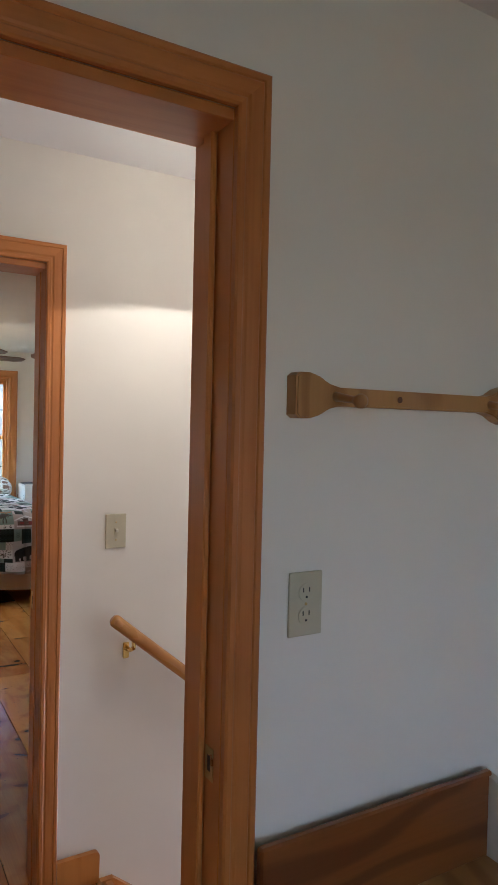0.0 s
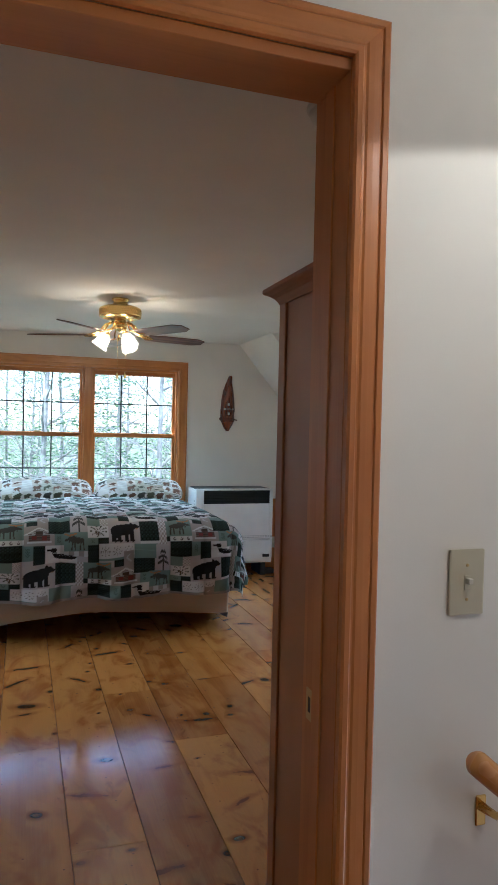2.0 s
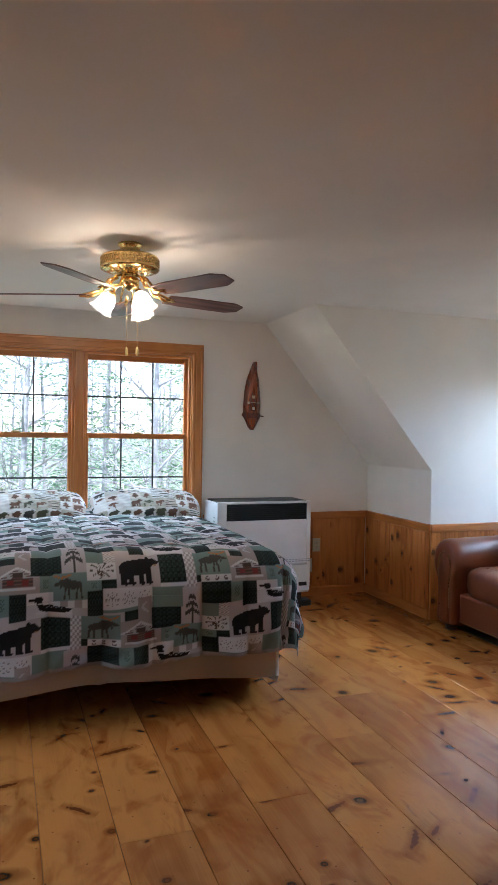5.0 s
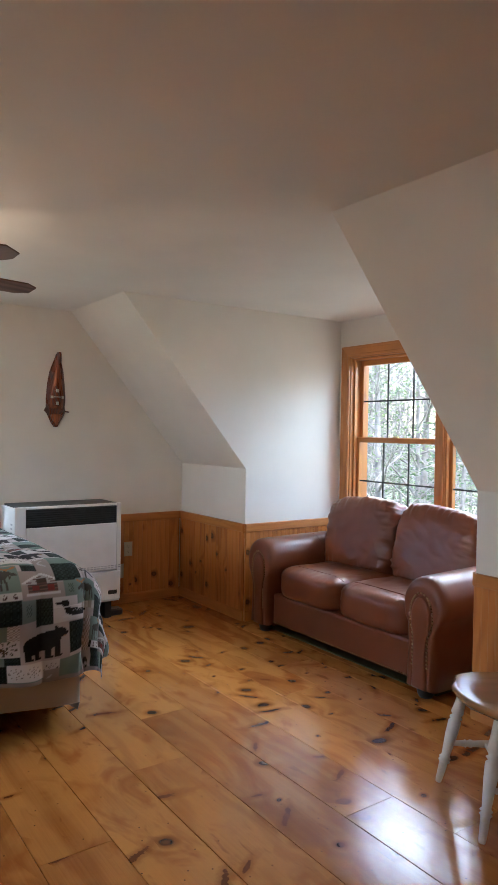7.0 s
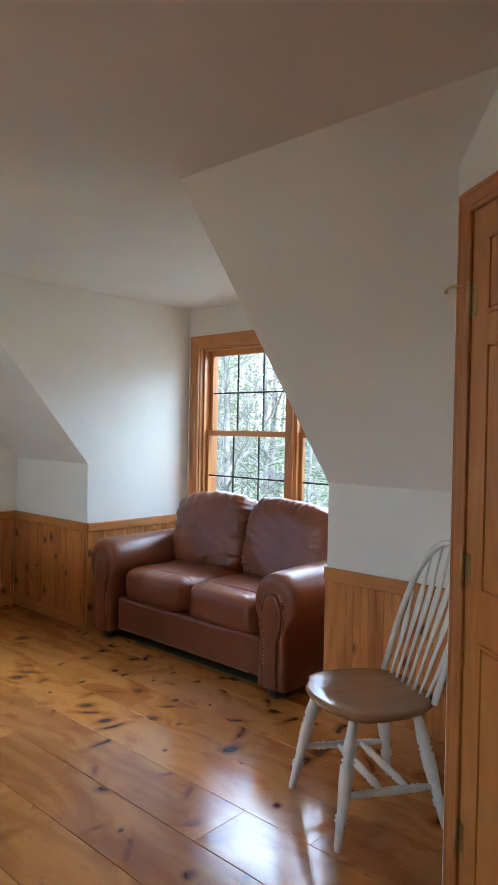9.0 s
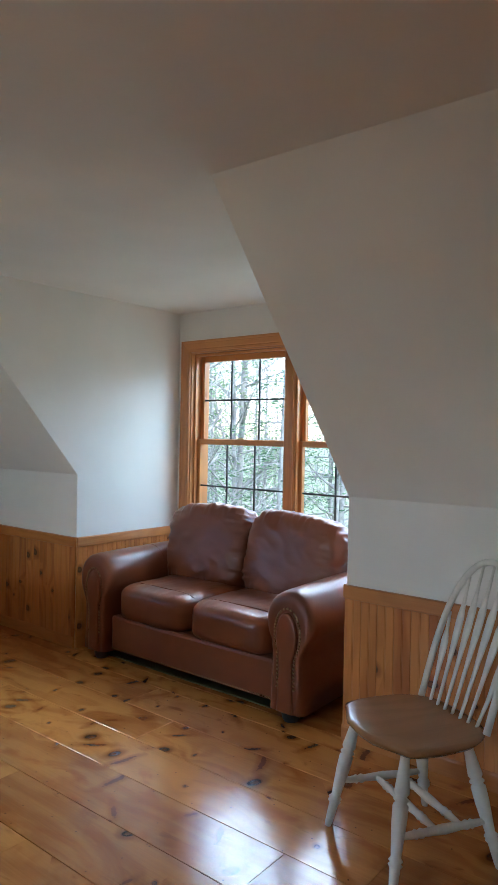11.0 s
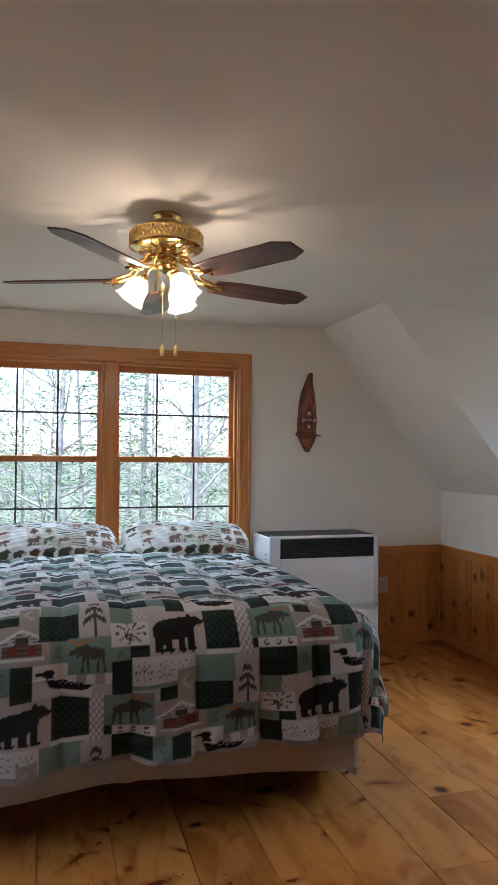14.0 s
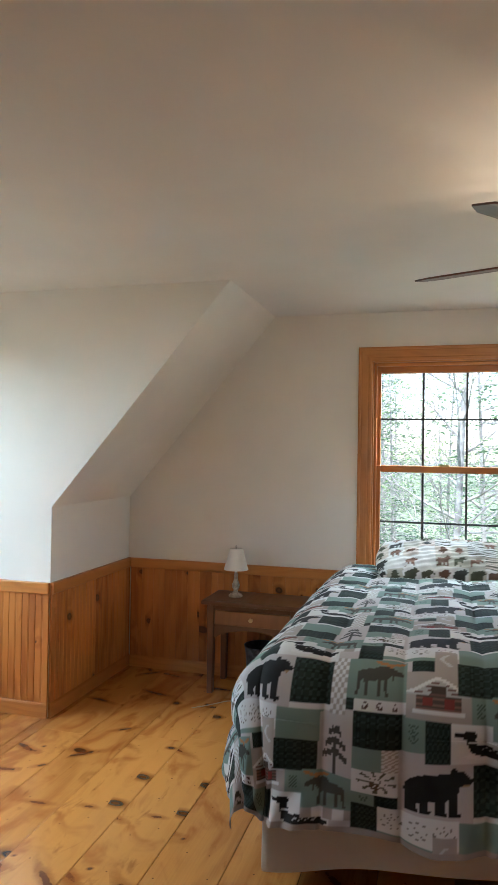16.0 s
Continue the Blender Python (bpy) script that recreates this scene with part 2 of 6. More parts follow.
def thing(name, label="", category="", group="", kind="", at=None):
    """An Empty that stands for a thing made of parts."""
    ob = new(name)
    ob.empty_display_size = 0.05
    if at is not None:
        ob.matrix_world = at
    return tagged(ob, label, category, group, kind)


def part(name, bm, material, parent=None, label="", m=None, smooth=False):
    ob = new(name, finish(name, bm, material, smooth))
    if parent:
        ob.parent = parent
    if m is not None:
        ob.matrix_basis = m
    if label:
        ob["label"] = label
    return ob


def solo(name, bm, material, label="", category="", kind="", group="", m=None, smooth=False):
    return tagged(part(name, bm, material, None, "", m, smooth), label, category, group, kind)


def add_box(bm, lo, hi, bevel=0.0, seg=1):
    r = bmesh.ops.create_cube(bm, size=1.0)
    vs = r["verts"]
    for v in vs:
        v.co = Vector([(a + b) / 2 + c * (b - a) for a, b, c in zip(lo, hi, v.co)])
    if bevel:
        es = list({e for v in vs for e in v.link_edges})
        bmesh.ops.bevel(bm, geom=es, offset=bevel, segments=seg, affect="EDGES", profile=0.6)
    return bm


def box(lo, hi, bevel=0.0, seg=1):
    return add_box(bmesh.new(), lo, hi, bevel, seg)


def boxes(*pairs, bevel=0.0):
    bm = bmesh.new()
    for lo, hi in pairs:
        add_box(bm, lo, hi, bevel)
    return bm


def add_prism(bm, outline, a, b, axis="y"):
    """A flat outline of pairs, drawn out from a to b along an axis."""
    def at(p, h):
        return {"y": (p[0], h, p[1]), "z": (p[0], p[1], h), "x": (h, p[0], p[1])}[axis]
    lo = [bm.verts.new(at(p, a)) for p in outline]
    hi = [bm.verts.new(at(p, b)) for p in outline]
    n = len(outline)
    bm.faces.new(lo)
    bm.faces.new(hi[::-1])
    for i in range(n):
        bm.faces.new((lo[i], hi[i], hi[(i + 1) % n], lo[(i + 1) % n]))
    bmesh.ops.recalc_face_normals(bm, faces=bm.faces)
    return bm


def prism(outline, a, b, axis="y"):
    return add_prism(bmesh.new(), outline, a, b, axis)


def add_turned(bm, profile, seg=20, m=None, cap=True):
    """A body of revolution round z, from (radius, height) pairs."""
    rings = []
    for r, h in profile:
        rings.append([bm.verts.new(((m or Matrix()) @ Vector((r * math.cos(k * math.tau / seg), r * math.sin(k * math.tau / seg), h)))) for k in range(seg)])
    for a, b in zip(rings, rings[1:]):
        for k in range(seg):
            bm.faces.new((a[k], a[(k + 1) % seg], b[(k + 1) % seg], b[k]))
    if cap:
        bm.faces.new(rings[0][::-1])
        bm.faces.new(rings[-1])
    bmesh.ops.recalc_face_normals(bm, faces=bm.faces)
    return bm


def turned(profile, seg=20, m=None, cap=True):
    return add_turned(bmesh.new(), profile, seg, m, cap)


def add_tube(bm, points, radius, seg=8):
    """A round bar along a line of points; radius may be one number or one per point."""
    pts = [Vector(p) for p in points]
    rad = radius if isinstance(radius, (list, tuple)) else [radius] * len(pts)
    rings = []
    side = None
    for i, p in enumerate(pts):
        way = (pts[min(i + 1, len(pts) - 1)] - pts[max(i - 1, 0)]).normalized()
        if side is None:
            side = way.orthogonal().normalized()
        side = (side - way * side.dot(way)).normalized()
        other = way.cross(side)
        rings.append([bm.verts.new(p + rad[i] * (side * math.cos(k * math.tau / seg) + other * math.sin(k * math.tau / seg))) for k in range(seg)])
    for a, b in zip(rings, rings[1:]):
        for k in range(seg):
            bm.faces.new((a[k], a[(k + 1) % seg], b[(k + 1) % seg], b[k]))
    bm.faces.new(rings[0][::-1])
    bm.faces.new(rings[-1])
    return bm


def tube(points, radius, seg=8):
    return add_tube(bmesh.new(), points, radius, seg)


def basis(origin, across, along):
    """A pose whose x runs across a board, y along it and z out of its face."""
    a, l = Vector(across).normalized(), Vector(along).normalized()
    n = a.cross(l)
    m = Matrix((a, l, n)).transposed().to_4x4()
    m.translation = origin
    return m


def moulding(profile, length, mitre0=0.0, mitre1=0.0):
    """A moulded strip: profile of (x across, z out), drawn along y; the mitres lengthen an end with x."""
    bm = bmesh.new()
    lo = [bm.verts.new((x, -mitre0 * x, z)) for x, z in profile]
    hi = [bm.verts.new((x, length + mitre1 * x, z)) for x, z in profile]
    n = len(profile)
    bm.faces.new(lo)
    bm.faces.new(hi[::-1])
    for i in range(n):
        bm.faces.new((lo[i], hi[i], hi[(i + 1) % n], lo[(i + 1) % n]))
    bmesh.ops.recalc_face_normals(bm, faces=bm.faces)
    return bm


# ---- the house: sizes ----
CEIL_Z, KNEE_Z = 2.33, 1.142
XR, XL = 3.40, -1.645            # knee walls
CR, CL = 2.40, -0.645            # where ceiling turns into slope
BED_Y = 8.22                     # gable wall
D0, D1 = 5.222, 7.255            # dormers, along y
WXR, WXL = 4.33, -2.575          # dormer window walls
Y_A0, Y_A1 = 1.292, 1.425          # wall between first room and landing
Y_B0, Y_B1 = 2.495, 2.62         # wall between landing and bedroom
DOOR_L, DOOR_R, DOOR_Z = -0.035, 0.775, 2.047
LAND_Z = 2.41


def wall(name, pairs, label="plain cream-painted plaster wall"):
    return solo(name, boxes(*pairs), PAINT, label, "wall", "structure")


# gable wall with the double window's opening
GX0, GX1, GZ0, GZ1 = -0.035, 1.785, 0.66, 2.045
wall("wall_north", [((XL - 0.3, BED_Y, -0.2), (GX0, BED_Y + 0.22, 2.7)), ((GX1, BED_Y, -0.2), (XR + 0.3, BED_Y + 0.22, 2.7)),
                    ((GX0, BED_Y, -0.2), (GX1, BED_Y + 0.22, GZ0)), ((GX0, BED_Y, GZ1), (GX1, BED_Y + 0.22, 2.7))])


def doorway_wall(name, y0, y1, x0, x1, top):
    wall(name, [((x0, y0, -0.2), (DOOR_L - 0.034, y1, top)), ((DOOR_R + 0.02, y0, -0.2), (x1, y1, top)), ((DOOR_L - 0.02, y0, DOOR_Z + 0.02), (DOOR_R + 0.02, y1, top))])


doorway_wall("wall_landing", Y_A0, Y_A1, -1.6, 4.6, 2.6)
doorway_wall("wall_south", Y_B0, Y_B1, -2.0, 4.6, 2.7)


def eaves(side, name):
    """Knee walls, slopes and dormer of one long side; side is 1 or -1 about the room's middle."""
    mid = (XR + XL) / 2

    def X(x):
        return x if side > 0 else 2 * mid - x

    def span(x0, x1):
        return (min(X(x0), X(x1)), max(X(x0), X(x1)))

    out = []
    for a, b in ((Y_B1, D0 - 0.002), (D1 + 0.002, BED_Y)):
        x0, x1 = span(XR, XR + 0.12)
        out.append(((x0, a, -0.05), (x1, b, KNEE_Z + 0.05)))
    wall("wall_knee_" + name, out)
    bm = bmesh.new()
    for a, b in ((Y_B1, D0 - 0.002), (D1 + 0.002, BED_Y)):
        add_prism(bm, [(X(CR), CEIL_Z), (X(XR), KNEE_Z), (X(XR + 0.15), KNEE_Z + 0.02), (X(CR + 0.1), CEIL_Z + 0.1)], a, b)
    solo("ceiling_slope_" + name, bm, PAINT, "sloping cream-painted ceiling under the roof", "ceiling", "structure")
    bm = bmesh.new()
    outline = [(X(CR + 0.002), CEIL_Z), (X(XR + 0.001), KNEE_Z), (X(XR + 0.001), -0.05), (X(WXR + 0.2), -0.05), (X(WXR + 0.2), CEIL_Z + 0.1), (X(CR + 0.002), CEIL_Z + 0.1)]
    add_prism(bm, outline, D1, D1 + 0.1)
    add_prism(bm, outline, D0 - 0.1, D0)
    solo("wall_dormer_sides_" + name, bm, PAINT, "cream-painted side walls of the dormer", "wall", "structure")
    x0, x1 = span(WXR, WXR + 0.2)
    h0, h1 = (D0 + D1) / 2 - 0.91, (D0 + D1) / 2 + 0.91
    wall("wall_dormer_" + name, [((x0, D0 - 0.1, -0.2), (x1, h0, 2.6)), ((x0, h1, -0.2), (x1, D1 + 0.1, 2.6)),
                                 ((x0, h0, -0.2), (x1, h1, GZ0)), ((x0, h0, GZ1), (x1, h1, 2.6))])


eaves(1, "right")
eaves(-1, "left")
solo("ceiling", boxes(((CL, Y_B1, CEIL_Z), (CR, BED_Y, CEIL_Z + 0.1)), ((CR, D0, CEIL_Z), (WXR, D1, CEIL_Z + 0.1)), ((WXL, D0, CEIL_Z), (CL, D1, CEIL_Z + 0.1))), CEIL,
     "flat off-white painted ceiling", "ceiling", "structure")
solo("ceiling_landing", box((-1.6, -2.1, LAND_Z), (4.6, Y_B0, LAND_Z + 0.1)), CEIL, "flat off-white ceiling over the landing", "ceiling", "structure")
# closing walls of the first room, the landing and the stairwell
wall("wall_first_room", [((-1.7, -2.2, -0.2), (-1.6, Y_A0, 2.5)), ((2.4, -2.2, -0.2), (2.5, Y_A0, 2.5)),
                         ((-1.6, -2.2, -0.2), (0.05, -2.1, 2.5)), ((1.15, -2.2, -0.2), (2.4, -2.1, 2.5)), ((0.05, -2.2, -0.2), (1.15, -2.1, 0.85)), ((0.05, -2.2, 2.05), (1.15, -2.1, 2.5))])
wall("wall_stairwell", [((-0.75, Y_A1, -0.2), (-0.65, Y_B0, 2.5)), ((4.5, Y_A1, -2.8), (4.6, Y_B0, 2.5)),
                        ((1.0, Y_A0, -2.8), (4.6, Y_A1, -0.2)), ((1.0, Y_B0, -2.8), (4.6, Y_B1, -0.2))])
solo("subfloor", boxes(((-1.65, -2.15, -0.2), (2.45, Y_A0, -0.03)), ((-0.7, Y_A0, -0.2), (1.0, Y_B0, -0.03)), ((WXL - 0.1, Y_B0 + 0.05, -0.2), (WXR + 0.1, BED_Y, -0.03))), PINE,
     "plain wooden subfloor under the planks", "floor", "structure")
# closet in the back corner, with its wall set at an angle
CA, CB = Vector((2.545, 4.175)), Vector((1.70, 3.02))
way = (CA - CB).normalized()
out = Vector((way.y, -way.x)) * 0.11
bm = prism([tuple(CA), tuple(CB), (CB.x, Y_B1), (CB.x + 0.1, Y_B1), (CB.x + 0.1, CB.y), tuple(CA + out), (XR, CA.y - 0.1), (XR, CA.y)], 0.0, CEIL_Z - 0.001, "z")
solo("wall_closet", bm, PAINT, "cream-painted closet wall set at an angle", "wall", "structure")

# ---- windows ----
CASE_W = 0.085
THIN_PROFILE = [(0, 0), (0, 0.012), (0.004, 0.0155), (0.012, 0.0165), (0.015, 0.0148), (0.018, 0.0148), (0.022, 0.017), (0.032, 0.0178), (0.044, 0.018), (0.0465, 0.0166), (0.049, 0.0195), (0.057, 0.02), (0.06, 0.018), (0.06, 0)]
CASE_PROFILE = [(x * 0.085 / 0.06, z * 1.1) for x, z in THIN_PROFILE]


def frame_of(parent, name, origin, u, v, w, h, profile, depth_w, material, sill=False, bottom=True):
    """Four mitred mouldings round an opening of w by h whose lower corner is origin; u and v are its ways across and up."""
    u, v, o = Vector(u), Vector(v), Vector(origin)
    n = u.cross(v)
    flip = [(-x, z) for x, z in profile]
    # left, right, top
    part(name, moulding(flip, h, 0.0 if not bottom else -1.0, -1.0), material, parent, m=basis(o, u, v))
    part(name, moulding(profile, h, 0.0 if not bottom else 1.0, 1.0), material, parent, m=basis(o + u * w, u, v))
    part(name, moulding(flip, w, 1.0 * -1, -1.0), material, parent, m=basis(o + v * h, -v, u))
    if bottom:
        part(name, moulding(profile, w, 1.0, 1.0), material, parent, m=basis(o, -v, u))


def double_window(name, origin, u, label):
    """Two wooden double-hung windows side by side in one casing. origin: lower left corner of the casing's inner edge, on the wall's face."""
    u, v = Vector(u), Vector((0, 0, 1))
    o = Vector(origin)
    n = u.cross(v)                       # out of the wall, into the room
    w, h = 1.79, 1.375
    win = thing(name, label, "window", "", "structure")

    def P(x, y, z):
        return o + u * x + v * y + n * z

    def bar(nm, x0, x1, y0, y1, z0, z1, mat=CASING2, bevel=0.003, parent=win, tag=""):
        """A bar whose grain follows its longer side."""
        tall = (y1 - y0) > (x1 - x0)
        m = basis(P(x0, y0, z0), u, v) if tall else basis(P(x0, y1, z0), -v, u)
        a, l = (x1 - x0, y1 - y0) if tall else (y1 - y0, x1 - x0)
        return part(nm, box((0, 0, 0), (a, l, z1 - z0), bevel), mat, parent, tag, m)

    frame_of(win, "casing", P(0, 0, 0.001), u, v, w, h, CASE_PROFILE, 0.085, CASING2)
    # jambs inside the opening
    for x0, x1 in ((-0.012, 0.008), (w - 0.008, w + 0.012)):
        bar("jamb", x0, x1, -0.01, h, -0.2, 0.0)
    bar("head_jamb", 0.008, w - 0.008, h - 0.008, h + 0.012, -0.2, 0.0)
    bar("window_sill", 0.008, w - 0.008, -0.012, 0.02, -0.2, 0.012)
    # post between the two windows
    bar("mullion", w / 2 - 0.038, w / 2 + 0.038, 0.02, h - 0.008, -0.15, -0.025)
    bar("mullion_trim", w / 2 - 0.034, w / 2 + 0.034, 0.02, h - 0.008, -0.025, -0.008, tag="moulded trim between the two windows")
    for x0, x1 in ((0.008, w / 2 - 0.038), (w / 2 + 0.038, w - 0.008)):
        # stops, then lower sash inside and upper sash further out
        for a, b in ((x0, x0 + 0.016), (x1 - 0.016, x1)):
            bar("stop", a, b, 0.02, h - 0.008, -0.06, -0.03)
        bar("stop", x0 + 0.016, x1 - 0.016, h - 0.028, h - 0.008, -0.06, -0.03)
        mid = 0.72
        for nm, y0, y1, zz, rail in (("lower_sash", 0.02, mid + 0.012, -0.1, 0.04), ("upper_sash", mid - 0.02, h - 0.02, -0.14, 0.034)):
            s = thing(nm)
            s.parent = win
            st = 0.036 if nm == "lower_sash" else 0.032
            g0, g1 = x0 + st + 0.004, x1 - st - 0.004
            top = y1 - (0.045 if nm == "upper_sash" else rail)
            bot = y0 + (0.055 if nm == "lower_sash" else rail)
            for a, b, c, d in ((x0 + 0.004, g0, y0, y1), (g1, x1 - 0.004, y0, y1), (g0, g1, y0, bot), (g0, g1, top, y1)):
                bar("sash_rail", a, b, c, d, zz, zz + 0.036, parent=s)
            gl = part("pane", box((0, 0, 0), (g1 - g0, top - bot, 0.004)), GLASS, s, "clear window glass", basis(P(g0, bot, zz + 0.012), u, v))
            gl.visible_shadow = False
            k = (g1 - g0) / 3
            for i in (1, 2):
                bar("muntin", g0 + i * k - 0.006, g0 + i * k + 0.006, bot, top, zz + 0.017, zz + 0.025, GRILLE, 0.0, s, "slim dark grille bar")
            c = (bot + top) / 2
            bar("muntin", g0, g1, c - 0.006, c + 0.006, zz + 0.0175, zz + 0.0255, GRILLE, 0.0, s, "slim dark grille bar")
        part("sash_lock", box((-0.03, -0.008, 0), (0.03, 0.008, 0.014), 0.004), DULL_BRASS, win, "small brass sash lock", basis(P((x0 + x1) / 2, mid + 0.016, -0.08), u, v))
    return win


double_window("window_1", (-0.02, BED_Y, 0.655), (1, 0, 0), "pine double window with dark grilles over the bed")
double_window("window_2", (WXR, (D0 + D1) / 2 + 0.895, 0.655), (0, -1, 0), "pine double window with dark grilles behind the loveseat")
double_window("window_3", (WXL, (D0 + D1) / 2 - 0.895, 0.655), (0, 1, 0), "pine double window with dark grilles in the other dormer")
# unseen window, added to let daylight into the first room
w4 = thing("window_4", "assumed plain wood-framed window in the first room, unseen", "window", "", "structure")
frame_of(w4, "casing", (1.15, -2.1, 0.85), (-1, 0, 0), (0, 0, 1), 1.1, 1.2, CASE_PROFILE, 0.085, CASING2)
gl = part("pane", box((0.05, -2.16, 0.85), (1.15, -2.155, 2.05)), GLASS, w4, "clear window glass")
gl.visible_shadow = False

# ---- door frames ----


def doorway(name, y0, y1, label, shift=0.0):
    """Jambs, stops and casings on both faces of a wall, with a strike plate on the right jamb."""
    d = thing(name, label, "door frame", "", "structure", pose(shift, 0, 0) @ Matrix.Diagonal((1, 1, 1.009 if shift else 1.0, 1)))
    w, t = DOOR_R - DOOR_L, y1 - y0
    thick = 0.012 if y0 < 2 else 0.004
    for nm, x, a in (("jamb", DOOR_L, -1), ("jamb", DOOR_R, 1)):
        part(nm, box((0, 0, 0), (t, DOOR_Z, 0.02), 0.001), CASING, d, m=basis((x, y1 if a > 0 else y0, 0), (0, -a, 0), (0, 0, 1)) @ pose(0, 0, -0.02))
        part("door_stop", box((0, 0, 0), (0.034, DOOR_Z - 0.012, thick), thick / 4), CASING, d, m=basis((x, y0 + (0.055 if a < 0 else 0.089), 0), (0, -a, 0), (0, 0, 1)))
    part("head_jamb", box((0, 0, 0), (t, w, 0.02), 0.001), CASING, d, m=basis((DOOR_L, y0, DOOR_Z), (0, 1, 0), (1, 0, 0)) @ pose(0, 0, 0))
    part("door_stop", box((0, 0, -0.012), (0.034, w, 0), 0.003), CASING, d, m=basis((DOOR_R, y0 + 0.055, DOOR_Z), (0, 1, 0), (-1, 0, 0)) @ pose(0, 0, 0.0005))
    frame_of(d, "casing", (DOOR_L - 0.001, y0 - 0.001, 0), (1, 0, 0), (0, 0, 1), w + 0.002, DOOR_Z, THIN_PROFILE, 0.068, CASING, bottom=False)
    frame_of(d, "casing", (DOOR_R + 0.001, y1 + 0.001, 0), (-1, 0, 0), (0, 0, 1), w + 0.002, DOOR_Z, THIN_PROFILE, 0.068, CASING, bottom=False)
    s = part("strike_plate", boxes(((0, 0, 0), (0.028, 0.014, 0.0015)), ((0, 0.042, 0), (0.028, 0.056, 0.0015)), ((0, 0.014, 0), (0.007, 0.042, 0.0015)), ((0.019, 0.014, 0), (0.028, 0.042, 0.0015))), DULL_BRASS, d, "worn brass strike plate",
             basis((DOOR_R, y0 + 0.05 if y0 < 2 else y1 - 0.01, 0.92), (0, -1, 0), (0, 0, 1)) @ pose(0, 0, 0.001))
    part("latch_hole", box((0.007, 0.014, -0.01), (0.019, 0.042, 0.0008)), BLACK, s, "dark latch hole")
    return d


doorway("door_1", Y_A0, Y_A1, "open doorway with moulded red pine casing", 0.013)
doorway("door_2", Y_B0, Y_B1, "open doorway with moulded red pine casing into the bedroom")

# closet door in the angled wall
cl = thing("door_3", "closed pine closet door with raised panels and brass hinges", "door", "", "structure",
           basis((CA.x, CA.y, 0), (-way.x, -way.y, 0), (0, 0, 1)))
CDW, C0 = 0.76, 0.10
frame_m = basis((0, 0, 0), (1, 0, 0), (0, 1, 0))


def closet_frame():
    h = 2.0
    prof = [(x, z) for x, z in THIN_PROFILE]
    flip = [(-x, z) for x, z in prof]
    part("casing", moulding(flip, h, 0, -1.0), CASING, cl, m=basis((C0, 0, 0.001), (1, 0, 0), (0, 1, 0)))
    part("casing", moulding(prof, h, 0, 1.0), CASING, cl, m=basis((C0 + CDW, 0, 0.001), (1, 0, 0), (0, 1, 0)))
    part("casing", moulding(flip, CDW, -1.0, -1.0), CASING, cl, m=basis((C0, h, 0.001), (0, -1, 0), (1, 0, 0)))
    leaf = part("door_leaf", box((C0 + 0.003, 0.008, 0.001), (C0 + CDW - 0.003, h - 0.003, 0.006), 0.001), CASING2, cl)
    for x0, x1 in ((C0 + 0.1, C0 + 0.355), (C0 + 0.405, C0 + 0.66)):
        for y0, y1 in ((0.2, 0.82), (0.98, 1.62), (1.72, 1.9)):
            bm = box((x0, y0, 0.004), (x1, y1, 0.011), 0.004)
            p = part("panel", bm, CASING2, leaf)
            part("panel_moulding", boxes(((x0 - 0.012, y0 - 0.012, 0.004), (x0 - 0.003, y1 + 0.012, 0.012)), ((x1 + 0.003, y0 - 0.012, 0.004), (x1 + 0.012, y1 + 0.012, 0.012)),
                                         ((x0 - 0.003, y0 - 0.012, 0.004), (x1 + 0.003, y0 - 0.003, 0.012)), ((x0 - 0.003, y1 + 0.003, 0.004), (x1 + 0.003, y1 + 0.012, 0.012))), CASING, leaf)
    for z in (0.22, 0.97, 1.71):
        hg = part("hinge", boxes(((C0 - 0.004, z, 0.006), (C0 + 0.03, z + 0.09, 0.0085)), bevel=0.0005), DULL_BRASS, cl, "brass butt hinge")
        part("hinge_pin", turned([(0.006, z - 0.004), (0.006, z + 0.094), (0.003, z + 0.1)], 10, Matrix.Translation((C0 - 0.002, 0, 0.014)) @ Matrix(((1, 0, 0, 0), (0, 0, 1, 0), (0, -1, 0, 0), (0, 0, 0, 1)))), DULL_BRASS, hg, smooth=True)
    part("coat_hook", tube([(C0 - 0.03, 1.80, 0.02), (C0 - 0.04, 1.803, 0.035), (C0 - 0.07, 1.803, 0.04), (C0 - 0.082, 1.797, 0.04), (C0 - 0.085, 1.788, 0.04)], [0.004, 0.004, 0.004, 0.005, 0.006], 8), DULL_BRASS, cl, "small brass hook", smooth=True)


closet_frame()

# ---- bed ----
BX0, BX1, BY0, BY1 = -0.145, 1.70, 6.23, 8.13
bed = thing("bed", "king-size bed made up with a patchwork forest-animal comforter", "bed", at=pose((BX0 + BX1) / 2, (BY0 + BY1) / 2, 0))
binv = bed.matrix_world.inverted()


def cloth(name, colour, rough=0.85, attr=False, weave=420.0, bump=0.25):
    m = Nodes(name)
    v = m.coords()
    c = rgb(*colour)
    if attr:
        a = m.tree.nodes.new("ShaderNodeAttribute")
        a.attribute_name = "print"
        c = a.outputs["Color"]
    slow, fine = m.noise(v, 9.0), m.noise(v, weave, 2.0)
    col = m.mix(m.math("MULTIPLY", m.ramp(slow, 0.3, 0.8), 0.05), c, rgb(0.16, 0.165, 0.15))
    m.bump(fine, bump, 0.0012)
    m.bsdf.inputs["Specular IOR Level"].default_value = 0.15
    return m.done(col, rough)


SKIRT = cloth("tan_bed_skirt", (0.46, 0.37, 0.27))
PRINT = cloth("forest_print_cotton", (0.5, 0.5, 0.45), attr=True)
TICKING = cloth("mattress_ticking", (0.45, 0.42, 0.38))

